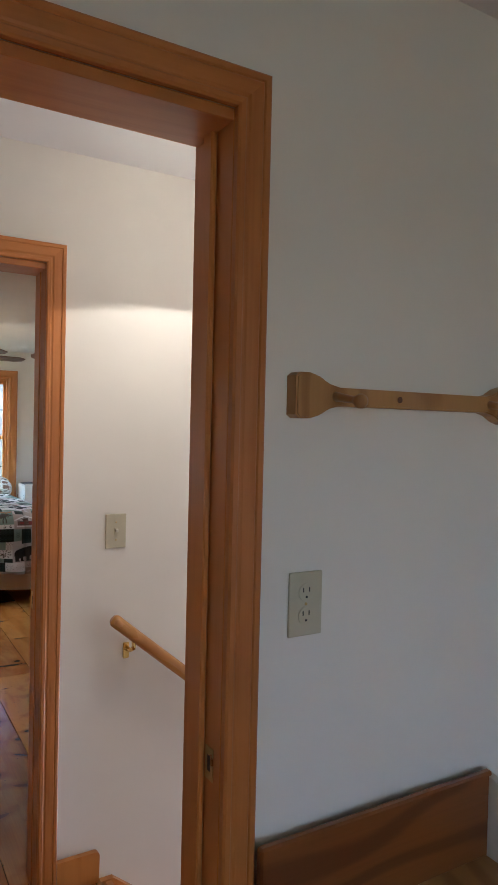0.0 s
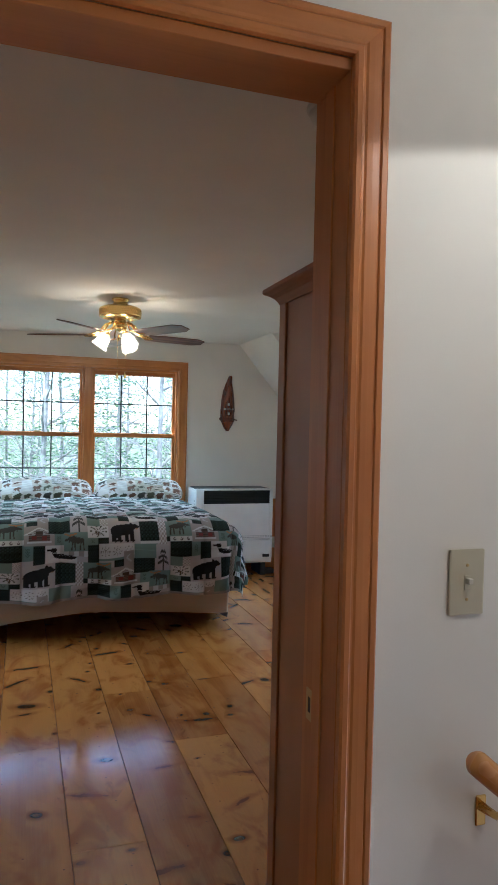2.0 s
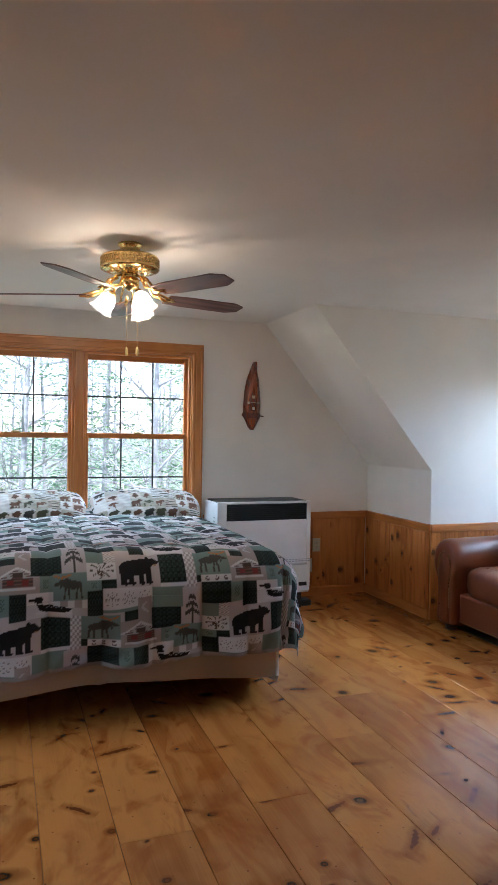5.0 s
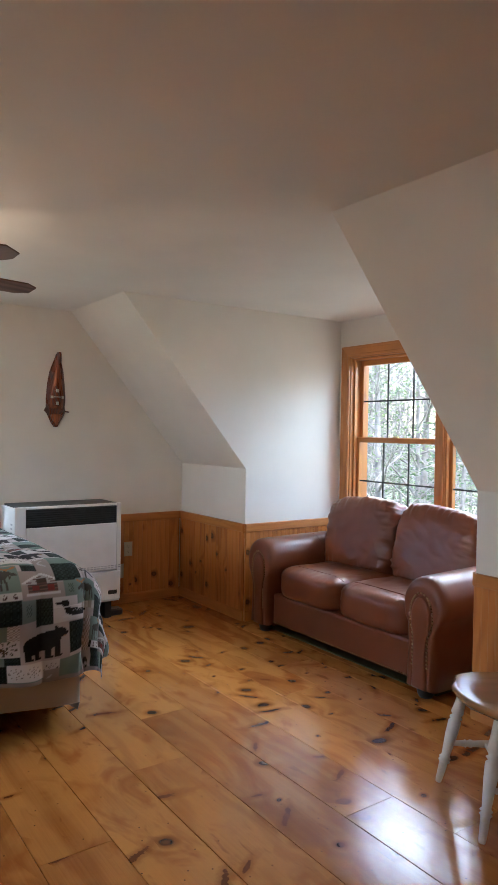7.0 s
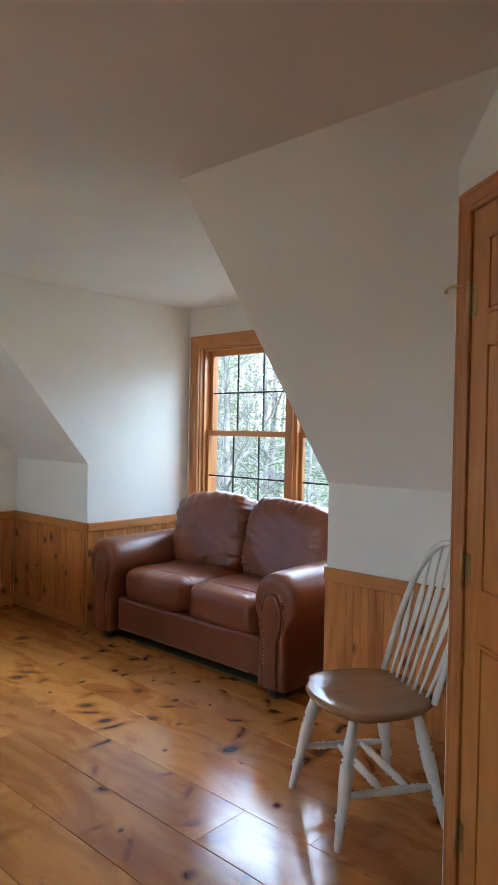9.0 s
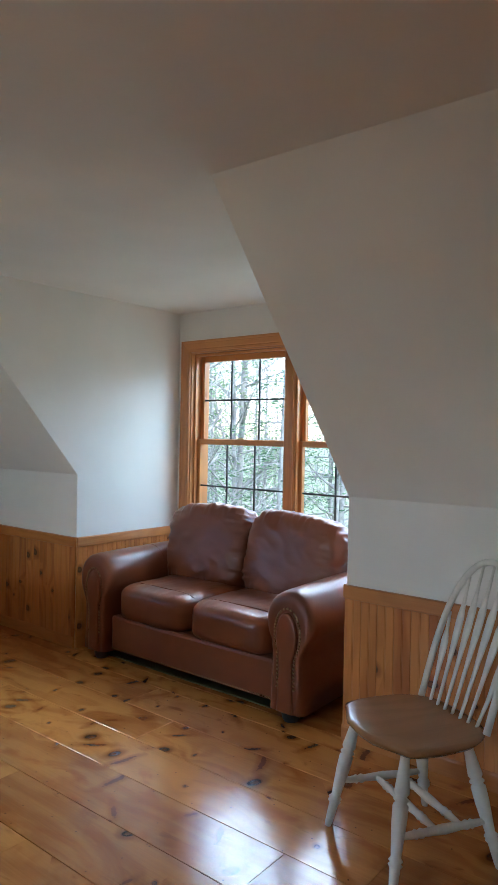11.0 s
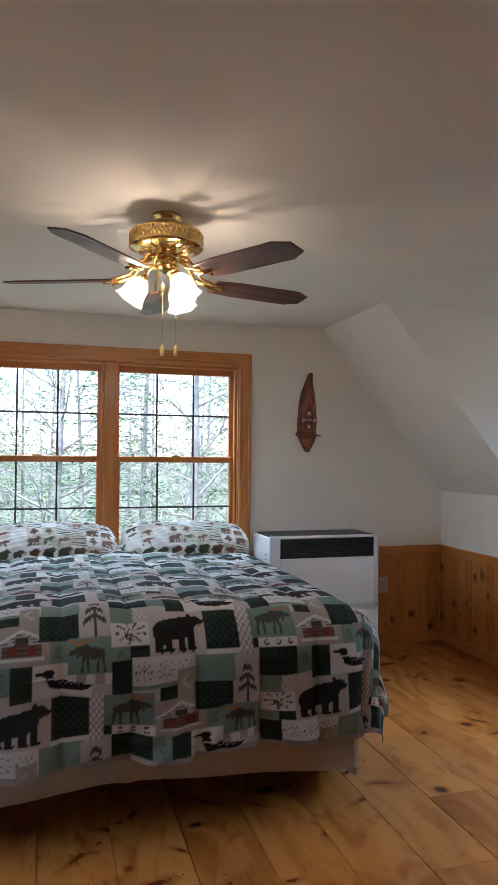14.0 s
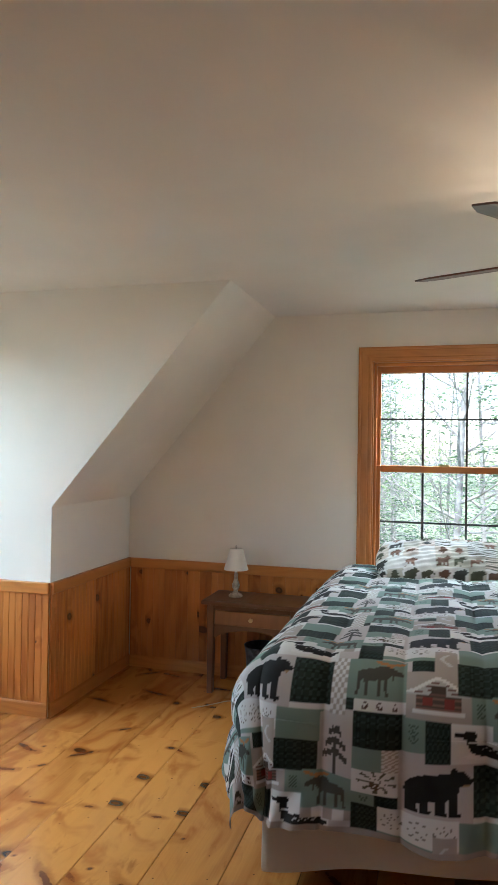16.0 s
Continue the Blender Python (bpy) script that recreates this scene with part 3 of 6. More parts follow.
# colours of the print
SAGE, TAUPE, CREAM, PLAID, INK, RUST, TEAL = [np.array(c) for c in ((0.155, 0.205, 0.17), (0.30, 0.255, 0.225), (0.53, 0.505, 0.48), (0.013, 0.02, 0.016), (0.012, 0.011, 0.011), (0.17, 0.03, 0.025), (0.15, 0.22, 0.21))]


def ell(x, y, cx, cy, rx, ry, turn=0.0):
    c, s = math.cos(turn), math.sin(turn)
    a, b = (x - cx) * c + (y - cy) * s, -(x - cx) * s + (y - cy) * c
    return (a / rx) ** 2 + (b / ry) ** 2 < 1


def rect(x, y, x0, x1, y0, y1):
    return (x > x0) & (x < x1) & (y > y0) & (y < y1)


def beast(x, y, antlers):
    """A standing four-legged silhouette that faces the right of a unit patch, y up."""
    if antlers:
        m = ell(x, y, 0.42, 0.55, 0.27, 0.15) | ell(x, y, 0.58, 0.6, 0.15, 0.19) | ell(x, y, 0.71, 0.66, 0.11, 0.12, 0.5) | ell(x, y, 0.85, 0.61, 0.12, 0.065, -0.5)
        m |= ell(x, y, 0.77, 0.5, 0.025, 0.07)
        for k, d in ((0.2, -0.05), (0.3, 0.03), (0.55, -0.03), (0.64, 0.04)):
            m |= (np.abs(x - k - d * (0.45 - y) * 2) < 0.026 + 0.06 * np.maximum(y - 0.3, 0)) & (y > 0.06) & (y < 0.55)
        return m
    m = ell(x, y, 0.43, 0.55, 0.33, 0.25) | ell(x, y, 0.25, 0.48, 0.18, 0.26) | ell(x, y, 0.62, 0.6, 0.2, 0.25) | ell(x, y, 0.8, 0.74, 0.14, 0.14) | ell(x, y, 0.92, 0.7, 0.07, 0.06)
    m |= ell(x, y, 0.74, 0.88, 0.04, 0.06)
    for a, b in ((0.09, 0.24), (0.29, 0.4), (0.5, 0.62), (0.68, 0.8)):
        m |= rect(x, y, a, b, 0.08, 0.5) | ell(x, y, b - 0.03, 0.1, 0.07, 0.05)
    return m


def motif(kind, x, y, col):
    """Lays one printed figure over the patch colours; x and y run 0 to 1."""
    if kind == "moose_left":
        kind, x = "moose", 1 - x
    if kind == "bear":
        col[beast(x, y, False)] = INK * 1.1
        col[ell(x, y, 0.9, 0.62, 0.04, 0.03)] = (0.3, 0.18, 0.09)
    elif kind == "moose":
        col[beast(x, y, True)] = (0.06, 0.055, 0.045)
        horn = ell(x, y, 0.6, 0.87, 0.15, 0.045, -0.35) | ell(x, y, 0.88, 0.88, 0.11, 0.04, 0.5) | ell(x, y, 0.73, 0.82, 0.05, 0.06)
        col[horn] = (0.33, 0.15, 0.06)
    elif kind == "loon":
        col[ell(x, y, 0.58, 0.2, 0.38, 0.1)] = CREAM * 1.1
        m = ell(x, y, 0.6, 0.34, 0.34, 0.17, -0.1) | ell(x, y, 0.3, 0.55, 0.07, 0.26, 0.12) | ell(x, y, 0.27, 0.79, 0.1, 0.11) | ell(x, y, 0.14, 0.8, 0.11, 0.035)
        m |= ell(x, y, 0.92, 0.36, 0.07, 0.05, 0.4)
        col[m] = INK
        col[ell(x, y, 0.31, 0.56, 0.06, 0.035)] = CREAM
        col[ell(x, y, 0.63, 0.4, 0.2, 0.05) & (np.sin(x * 60) * np.sin(y * 70) > 0.6)] = CREAM * 0.6
    elif kind == "tree":
        m = np.abs(x - 0.5) < 0.05 * (y < 0.6)
        for cy, w in ((0.42, 0.4), (0.62, 0.32), (0.8, 0.2)):
            t = np.abs(x - 0.5)
            m |= (t < w) & (np.abs(y - cy + t * 0.35 + 0.02 * np.sin(t * 50)) < 0.055)
        col[m] = (0.055, 0.05, 0.045)
    elif kind == "cabin":
        body = rect(x, y, 0.15, 0.85, 0.2, 0.5)
        col[body] = np.where(((y[body] * 24) % 2 < 1)[:, None], (0.07, 0.045, 0.035), (0.17, 0.09, 0.07))
        roof = (y > 0.48) & (y < 0.86 - np.abs(x - 0.5) * 0.75)
        col[roof] = np.where(((y[roof] * 26 + x[roof] * 3) % 2 < 0.7)[:, None], (0.12, 0.06, 0.05), CREAM * 0.62)
        col[(y > 0.82 - np.abs(x - 0.5) * 0.75) & (y < 0.9 - np.abs(x - 0.5) * 0.75) & (y > 0.5)] = CREAM
        col[(y > 0.5) & (y < 0.66) & rect(x, y, 0.38, 0.62, 0.5, 0.66)] = (0.06, 0.04, 0.03)
        col[rect(x, y, 0.26, 0.42, 0.26, 0.42) | rect(x, y, 0.6, 0.76, 0.22, 0.42)] = RUST
        col[rect(x, y, 0.1, 0.9, 0.12, 0.2)] = CREAM
    elif kind == "cone":
        m = ell(x, y, 0.46, 0.4, 0.1, 0.2, 0.5)
        a, r = np.arctan2((y - 0.58) * 0.8, x - 0.5), np.hypot(x - 0.5, (y - 0.58) * 0.8)
        fan = (r < 0.4) & (r > 0.05) & (np.abs(np.sin(4.5 * a + 1.2)) < 0.5) & (np.abs(np.sin(26 * a + 9 * r)) > 0.3)
        col[fan] = (0.09, 0.085, 0.06)
        col[m & (np.sin(x * 60 + y * 45) > -0.6)] = (0.085, 0.05, 0.03)
    elif kind == "flakes":
        for cx in (0.17, 0.5, 0.83):
            r = np.hypot((x - cx) * 2.4, y - 0.5)
            a = np.arctan2(y - 0.5, (x - cx) * 2.4)
            m = (r < 0.34) & (np.abs(np.sin(4 * a)) < 0.45) & (np.sin(r * 50) > -0.4)
            col[m] = (0.16, 0.14, 0.12)
    elif kind == "twigs":
        for cx in (0.2, 0.5, 0.8):
            t = np.abs(x - cx)
            col[(t < 0.06) & (y > 0.2) & (y < 0.85) & (np.abs(((y + t * 1.5) * 5) % 1 - 0.5) < 0.28)] = (0.08, 0.045, 0.04)
    elif kind == "check":
        m = ((np.floor(x * 5) + np.floor(y * 12)) % 2) < 1
        col[m] = TAUPE
    elif kind == "plaid":
        col[(np.abs((x * 5) % 1 - 0.5) < 0.12) | (np.abs((y * 5) % 1 - 0.5) < 0.12)] = PLAID * 2.0
        col[(np.abs((x * 5) % 1 - 0.5) < 0.2) & (np.abs((y * 5) % 1 - 0.5) < 0.2)] = PLAID * 0.5
    elif kind == "smoke":
        col[(np.abs(x - 0.5 - 0.2 * np.sin(y * 9)) < 0.09) & (y > 0.2) & (y < 0.75)] = CREAM * 0.8
    elif kind == "sprig":
        t = np.abs(x - 0.5)
        col[(t < 0.2) & (y > 0.25) & (y < 0.8) & (np.abs(((y - t) * 6) % 1 - 0.5) < 0.2)] = (0.06, 0.09, 0.07)


# one repeat of the patchwork, in steps of 1.74 mm across and 1.51 mm down; the next column drops by half a repeat
REP_W, REP_H, STEP_U, STEP_V = 325, 350, 0.001742, 0.00151
PLUM = np.array((0.40, 0.35, 0.33))
PATCHES = [
    (415, 520, 240, 322, SAGE, "moose"), (415, 430, 322, 345, PLAID, "plaid"), (430, 520, 322, 345, CREAM, "twigs"), (430, 515, 345, 402, PLAID, "plaid"),
    (515, 555, 345, 402, SAGE, "sprig"), (555, 597, 345, 424, PLAID, "plaid"), (520, 632, 264, 346, TAUPE, "cabin"), (530, 570, 236, 264, PLAID, "plaid"),
    (610, 690, 240, 304, PLAID, "plaid"), (632, 666, 304, 348, SAGE, "sprig"), (597, 716, 348, 424, CREAM, "loon"), (666, 756, 300, 370, SAGE, "moose_left"),
    (666, 760, 370, 390, CREAM, "check"), (430, 480, 402, 448, SAGE, ""), (480, 510, 402, 450, CREAM, "check"), (430, 515, 448, 500, CREAM, "cone"),
    (470, 515, 500, 526, PLAID, "plaid"), (430, 470, 500, 526, SAGE, "sprig"), (430, 475, 526, 590, PLAID, "plaid"), (510, 636, 424, 522, PLUM, "bear"),
    (475, 612, 522, 576, CREAM, "flakes"), (612, 700, 526, 590, SAGE, ""), (636, 710, 427, 516, PLAID, "plaid"), (636, 710, 516, 526, CREAM, ""),
    (710, 740, 416, 530, CREAM, "check"), (694, 752, 528, 652, PLUM, "tree"), (570, 610, 552, 614, TAUPE, "smoke"), (475, 570, 576, 586, SAGE, ""),
]


def printed(u, v):
    """The print's colour at lengths u across and v up, from the middle of the bed."""
    px, py = 575 + (u + 0.385) / STEP_U, 312 - (v + 1.02) / STEP_V
    n = np.floor((px - 415) / REP_W)
    gx = px - REP_W * n
    gy = (py - n * REP_H / 2 - 240) % REP_H + 240
    col = np.tile(PLUM, (len(u), 1))
    for x0, x1, y0, y1, base, kind in PATCHES:
        for k in (-1, 0, 1):
            for j in (-2, -1, 0, 1, 2):
                dx, dy = k * REP_W, k * REP_H / 2 + j * REP_H
                a, b = (gx - dx - x0) / (x1 - x0), (y1 - gy + dy) / (y1 - y0)
                m = (a >= 0) & (a < 1) & (b >= 0) & (b < 1)
                if not m.any():
                    continue
                sub = np.tile(base, (m.sum(), 1)).astype(float)
                if kind:
                    motif(kind, a[m], b[m], sub)
                col[m] = sub
    return col


def colour_mesh(me, colours):
    a = me.color_attributes.new("print", "FLOAT_COLOR", "POINT")
    a.data.foreach_set("color", np.column_stack([colours, np.ones(len(colours))]).astype(np.float32).ravel())


def grid_mesh(name, co, nu, nv, material, parent=None, label="", colours=None):
    me = bpy.data.meshes.new(name)
    i = np.arange(nu * nv).reshape(nv, nu)
    q = np.stack([i[:-1, :-1], i[:-1, 1:], i[1:, 1:], i[1:, :-1]], -1).reshape(-1, 4)
    me.from_pydata(co.tolist(), [], q.tolist())
    me.polygons.foreach_set("use_smooth", [True] * len(me.polygons))
    me.materials.append(material)
    if colours is not None:
        colour_mesh(me, colours)
    ob = new(name, me)
    if parent:
        ob.parent = parent
    if label:
        ob["label"] = label
    return ob


def lumps(x, y, seed=0.0):
    """Soft puffs and creases of a quilted cover."""
    return (np.sin(x * 7.3 + seed) * np.cos(y * 5.1 + 1.3 + seed) * 0.5 + np.sin(x * 15.7 + y * 4.0 + seed) * 0.3 + np.sin(y * 19.0 - x * 6.0) * 0.22)


def comforter():
    hw, hl = (BX1 - BX0) / 2 + 0.08, (BY1 - BY0) / 2 + 0.03
    drop, top, r = 0.52, 0.785, 0.16
    step = 0.005
    us = np.arange(-hw - drop + 0.06, hw + drop - 0.06, step)
    vs = np.arange(-hl - drop + 0.06, hl - 0.02, step)
    U, V = np.meshgrid(us, vs)
    u, v = U.ravel(), V.ravel()
    hwr, hlr = hw - r * 0.7, hl - r * 0.7
    cu, cv = np.clip(u, -hwr, hwr), np.maximum(v, -hlr)
    ou, ov = u - cu, v - cv
    d = (np.abs(ou) ** 6 + np.abs(ov) ** 6) ** (1 / 6)
    corner = np.minimum(np.abs(ou), np.abs(ov)) / np.maximum(d, 1e-6)
    reach = np.hypot(ou, ov)
    dirx, diry = np.where(d > 0, ou / np.maximum(reach, 1e-6), 0), np.where(d > 0, ov / np.maximum(reach, 1e-6), 0)
    arc = r * math.pi / 2
    a = np.minimum(d, arc) / r
    down = np.maximum(d - arc, 0)
    fold = np.sin((u - v) * 13.0 + 0.6 * np.sin(u * 9)) * 0.5 + np.sin((u + v) * 23.0) * 0.25
    f = r * np.sin(a) + down * 0.10 + np.minimum(down, 0.3) * 0.09 * fold * (1 - 0.8 * corner)
    g = r * (1 - np.cos(a)) + down * 0.97
    # long stitched channels across the width sink between puffs
    chan = np.abs(np.sin(u * math.pi / 0.245)) ** 0.5
    puff = 0.016 * chan + 0.006 * lumps(u, v)
    flat = np.clip(1 - d / arc, 0, 1)
    wr = 0.002 * np.sin(v * 60 + 3 * np.sin(u * 8)) * np.exp(-((v - hl + 0.5) / 0.5) ** 2) + 0.0012 * np.sin(u * 70 + v * 20) * flat
    x = cu + dirx * (f + puff * 1.9 * (1 - flat))
    y = cv + diry * (f + puff * 1.9 * (1 - flat))
    z = top - g + (puff + wr) * flat + 0.045 * np.exp(-((u / 0.9) ** 2)) * flat - 0.03
    # the hem is gathered: short puckers run up from it
    hem = np.exp(-((drop - 0.06 - np.maximum(np.abs(u) - hw, -hl - v)) / 0.17) ** 2)
    puck = hem * (1 - np.clip(corner, 0, 1)) * 0.0085 * np.sin((u - v) * 52 + 2.5 * np.sin((u + v) * 11)) * (0.6 + 0.4 * np.sin(u * 5.3 + 1))
    x, y = x + dirx * puck, y + diry * puck
    z += np.where(d > arc, 0.012 * np.sin(u * 11 + v * 7), 0)
    col = printed(u, v)
    edge = (np.abs(u) > hw + drop - 0.075) | (v < -hl - drop + 0.075)
    col[edge] = TAUPE * 0.9
    ob = grid_mesh("comforter", np.column_stack([x, y, z]), len(us), len(vs), PRINT, bed, "patchwork comforter printed with bears, moose and pines", col)
    return ob


comforter()
bx, by = (BX1 - BX0) / 2, (BY1 - BY0) / 2
part("mattress", box((-bx, -by, 0.45), (bx, by, 0.70), 0.05, 3), TICKING, bed, smooth=True)
part("box_spring", box((-bx, -by, 0.24), (bx, by, 0.445), 0.02), TICKING, bed)
for sx in (-1, 1):
    for sy in (-0.45, 0.85):
        part("bed_leg", turned([(0.025, 0.0), (0.03, 0.03), (0.022, 0.2), (0.022, 0.241)], 12, Matrix.Translation((sx * (bx - 0.18), sy * by, 0))), BLACK, bed)


def skirt():
    """A hanging valance round the foot and the sides, pleated at the corners and middle."""
    pts, lows = [], []
    path = [(-bx - 0.02, by - 0.05), (-bx - 0.02, -by - 0.02), (bx + 0.02, -by - 0.02), (bx + 0.02, by - 0.05)]
    s = 0
    for (x0, y0), (x1, y1) in zip(path, path[1:]):
        L = math.hypot(x1 - x0, y1 - y0)
        n = int(L / 0.02)
        ox, oy = (y1 - y0) / L, -(x1 - x0) / L
        if (x0 < x1):
            ox, oy = 0, -1
        elif x0 < 0:
            ox, oy = -1, 0
        else:
            ox, oy = 1, 0
        for k in range(n + 1):
            f = k / n
            pleat = 0.018 * math.exp(-((f - 0.5) / 0.012) ** 2) * (1 if oy else 0.4)
            flare = 0.012 * math.sin(f * 19 + s) 
            x, y = x0 + (x1 - x0) * f, y0 + (y1 - y0) * f
            pts.append((x, y, ox, oy, pleat, flare, f, oy))
        s += 2
    nz = 7
    co = []
    for j in range(nz):
        h = j / (nz - 1)
        for x, y, ox, oy, pleat, flare, f, front in pts:
            hem = 0.115 + (0.055 * math.sin(f * math.pi) ** 2 if front else -0.04 - 0.06 * min(1, max(0, y + by) / 0.4)) - 0.05 * math.exp(-(f / 0.14) ** 2) * (1 if front else 0)
            z = 0.45 + (hem - 0.45) * h
            o = 0.004 + (pleat + flare) * h
            co.append((x + ox * o, y + oy * o, z))
    grid_mesh("bed_skirt", np.array(co), len(pts), nz, SKIRT, bed, "tan pleated bed skirt")


skirt()


def case_print(x, y):
    """Pillowcase print: pale patches with small brown and olive animals, trees and stripes."""
    rnd = random.Random(31)
    col = np.tile(CREAM, (len(x), 1)).astype(float)
    gx, gy = x / 0.085, y / 0.092
    ci, cj = np.floor(gx).astype(int), np.floor(gy).astype(int)
    for j in range(cj.min(), cj.max() + 1):
        for i in range(ci.min(), ci.max() + 1):
            base = rnd.choice((CREAM * 1.05, CREAM * 0.95, np.array((0.46, 0.38, 0.32)), np.array((0.36, 0.33, 0.27))))
            ink = rnd.choice(((0.10, 0.05, 0.03), (0.06, 0.06, 0.035), (0.14, 0.07, 0.045), (0.035, 0.035, 0.03)))
            kind = rnd.choice(("bear", "moose", "tree", "stripe", "bear", "tree", "blank"))
            m = (ci == i) & (cj == j)
            if not m.any():
                continue
            a, b = gx[m] - i, gy[m] - j
            sub_ = np.tile(base, (m.sum(), 1)).astype(float)
            if kind in ("bear", "moose"):
                sub_[beast(a, b, kind == "moose")] = ink
            elif kind == "tree":
                sub_[ell(a, b, 0.5, 0.62, 0.24, 0.12) | ell(a, b, 0.5, 0.42, 0.32, 0.12) | (np.abs(a - 0.5) < 0.07) & (b > 0.12) & (b < 0.6) | ell(a, b, 0.5, 0.8, 0.14, 0.08)] = ink
            elif kind == "stripe":
                sub_[(b * 5) % 1 < 0.45] = (0.09, 0.085, 0.06)
            col[m] = sub_
    return col


def pillow(cx, cy, cz, w, turn, label, seed):
    n = 90
    us = np.linspace(-1, 1, n)
    U, V = np.meshgrid(us, us)
    u, v = U.ravel(), V.ravel()
    edge = ((1 - np.abs(u) ** 2.2) * (1 - np.abs(v) ** 2.0)).clip(0) ** 0.55
    hw, hd = w / 2, 0.23
    x = u * hw * (1 - 0.10 * np.abs(v) ** 2)
    y = v * hd * (1 - 0.09 * np.abs(u) ** 2)
    th = edge * (0.088 + 0.008 * lumps(u * 2 + seed, v * 2))
    top = np.column_stack([x, y, th])
    low = np.column_stack([x, y, -th * 0.8])
    col = case_print(x + 2.0 + seed, y + 2.0)
    me = bpy.data.meshes.new("pillow")
    i = np.arange(n * n).reshape(n, n)
    q = np.stack([i[:-1, :-1], i[:-1, 1:], i[1:, 1:], i[1:, :-1]], -1).reshape(-1, 4)
    me.from_pydata(np.vstack([top, low]).tolist(), [], np.vstack([q, q[:, ::-1] + n * n]).tolist())
    me.polygons.foreach_set("use_smooth", [True] * len(me.polygons))
    me.materials.append(PRINT)
    colour_mesh(me, np.vstack([col, col]))
    ob = tagged(new("pillow", me), label, "pillow", "pillows on the bed")
    ob.matrix_world = pose(cx, cy, cz, 20, 0, turn)
    return ob


pillow(0.47, 7.93, 0.862, 0.86, 2, "plump pillow in a forest-print case on the bed", 0.4)
pillow(1.34, 7.93, 0.857, 0.82, -2, "plump pillow in a forest-print case under the window", 1.7)

# ---- ceiling fan ----
FX, FY = 0.905, 6.23


def shade_glass(name, glow, clear=0.45, through_=0.9):
    """Frosted lamp glass: part of the light goes straight through, the rest glows in it."""
    m = Nodes(name)
    t = m.tree
    tr = t.nodes.new("ShaderNodeBsdfTransparent")
    df = t.nodes.new("ShaderNodeBsdfTranslucent")
    df.inputs[0].default_value = (through_, through_ * 0.95, through_ * 0.85, 1)
    em = t.nodes.new("ShaderNodeEmission")
    n = m.noise(m.coords(), 30.0)
    em.inputs[0].default_value = (1.0, 0.80, 0.52, 1)
    m.put(em.inputs[1], m.ramp(n, 0.2, 0.8, glow * 0.85, glow * 1.15))
    mx, ad = t.nodes.new("ShaderNodeMixShader"), t.nodes.new("ShaderNodeAddShader")
    mx.inputs[0].default_value = clear
    t.links.new(df.outputs[0], mx.inputs[1])
    t.links.new(tr.outputs[0], mx.inputs[2])
    t.links.new(mx.outputs[0], ad.inputs[0])
    t.links.new(em.outputs[0], ad.inputs[1])
    t.links.new(ad.outputs[0], m.out.inputs[0])
    return m.mat


FROST = shade_glass("frosted_lamp_glass", 0.3, 0.72)
WALNUT = wood("walnut_fan_blade", rgb(0.15, 0.05, 0.022), rgb(0.055, 0.018, 0.01), 0.4, rings=16.0, vary=0.1, coat=0.12)
fan = thing("ceiling_fan", "five-blade brass ceiling fan with dark wooden blades and lit tulip lamps", "ceiling fan", at=pose(FX, FY, 0))
part("canopy", turned([(0.058, 2.3295), (0.06, 2.318), (0.048, 2.31), (0.05, 2.295), (0.058, 2.287), (0.04, 2.279)], 32), BRASS, fan, smooth=True)
part("motor_housing", turned([(0.04, 2.281), (0.12, 2.272), (0.14, 2.262), (0.142, 2.255), (0.142, 2.212), (0.145, 2.206), (0.14, 2.199), (0.108, 2.188), (0.06, 2.182), (0.03, 2.18)], 48), BRASS, fan, "polished brass motor housing", smooth=True)
PERF = plain("pierced_brass", (0.62, 0.44, 0.16), 0.3, 1.0)
bm = bmesh.new()
for row in range(3):
    for k in range(54):
        a = (k + 0.5 * (row % 2)) * math.tau / 54
        add_box(bm, (-0.0045, -0.002, -0.005), (0.0045, 0.002, 0.005))
        for v in list(bm.verts)[-8:]:
            p = v.co.copy()
            v.co = Matrix.Rotation(a, 3, "Z") @ Vector((0.1425 + p.y, p.x, 2.222 + row * 0.0125 + p.z))
part("pierced_band", bm, PERF, fan, "pierced brass band round the motor")
bm = bmesh.new()
for k in range(20):
    a = k * math.tau / 20
    add_tube(bm, [(0.05 * math.cos(a), 0.05 * math.sin(a), 2.184), (0.09 * math.cos(a), 0.09 * math.sin(a), 2.187), (0.118 * math.cos(a), 0.118 * math.sin(a), 2.198)], 0.0035, 5)
part("cooling_fins", bm, BRASS, fan, smooth=True)
part("light_hub", turned([(0.04, 2.182), (0.04, 2.172), (0.034, 2.165), (0.046, 2.155), (0.047, 2.128), (0.03, 2.114), (0.018, 2.108), (0.008, 2.1)], 28), BRASS, fan, smooth=True)
BLADE_Z, BLADE_R = 2.08, 0.645
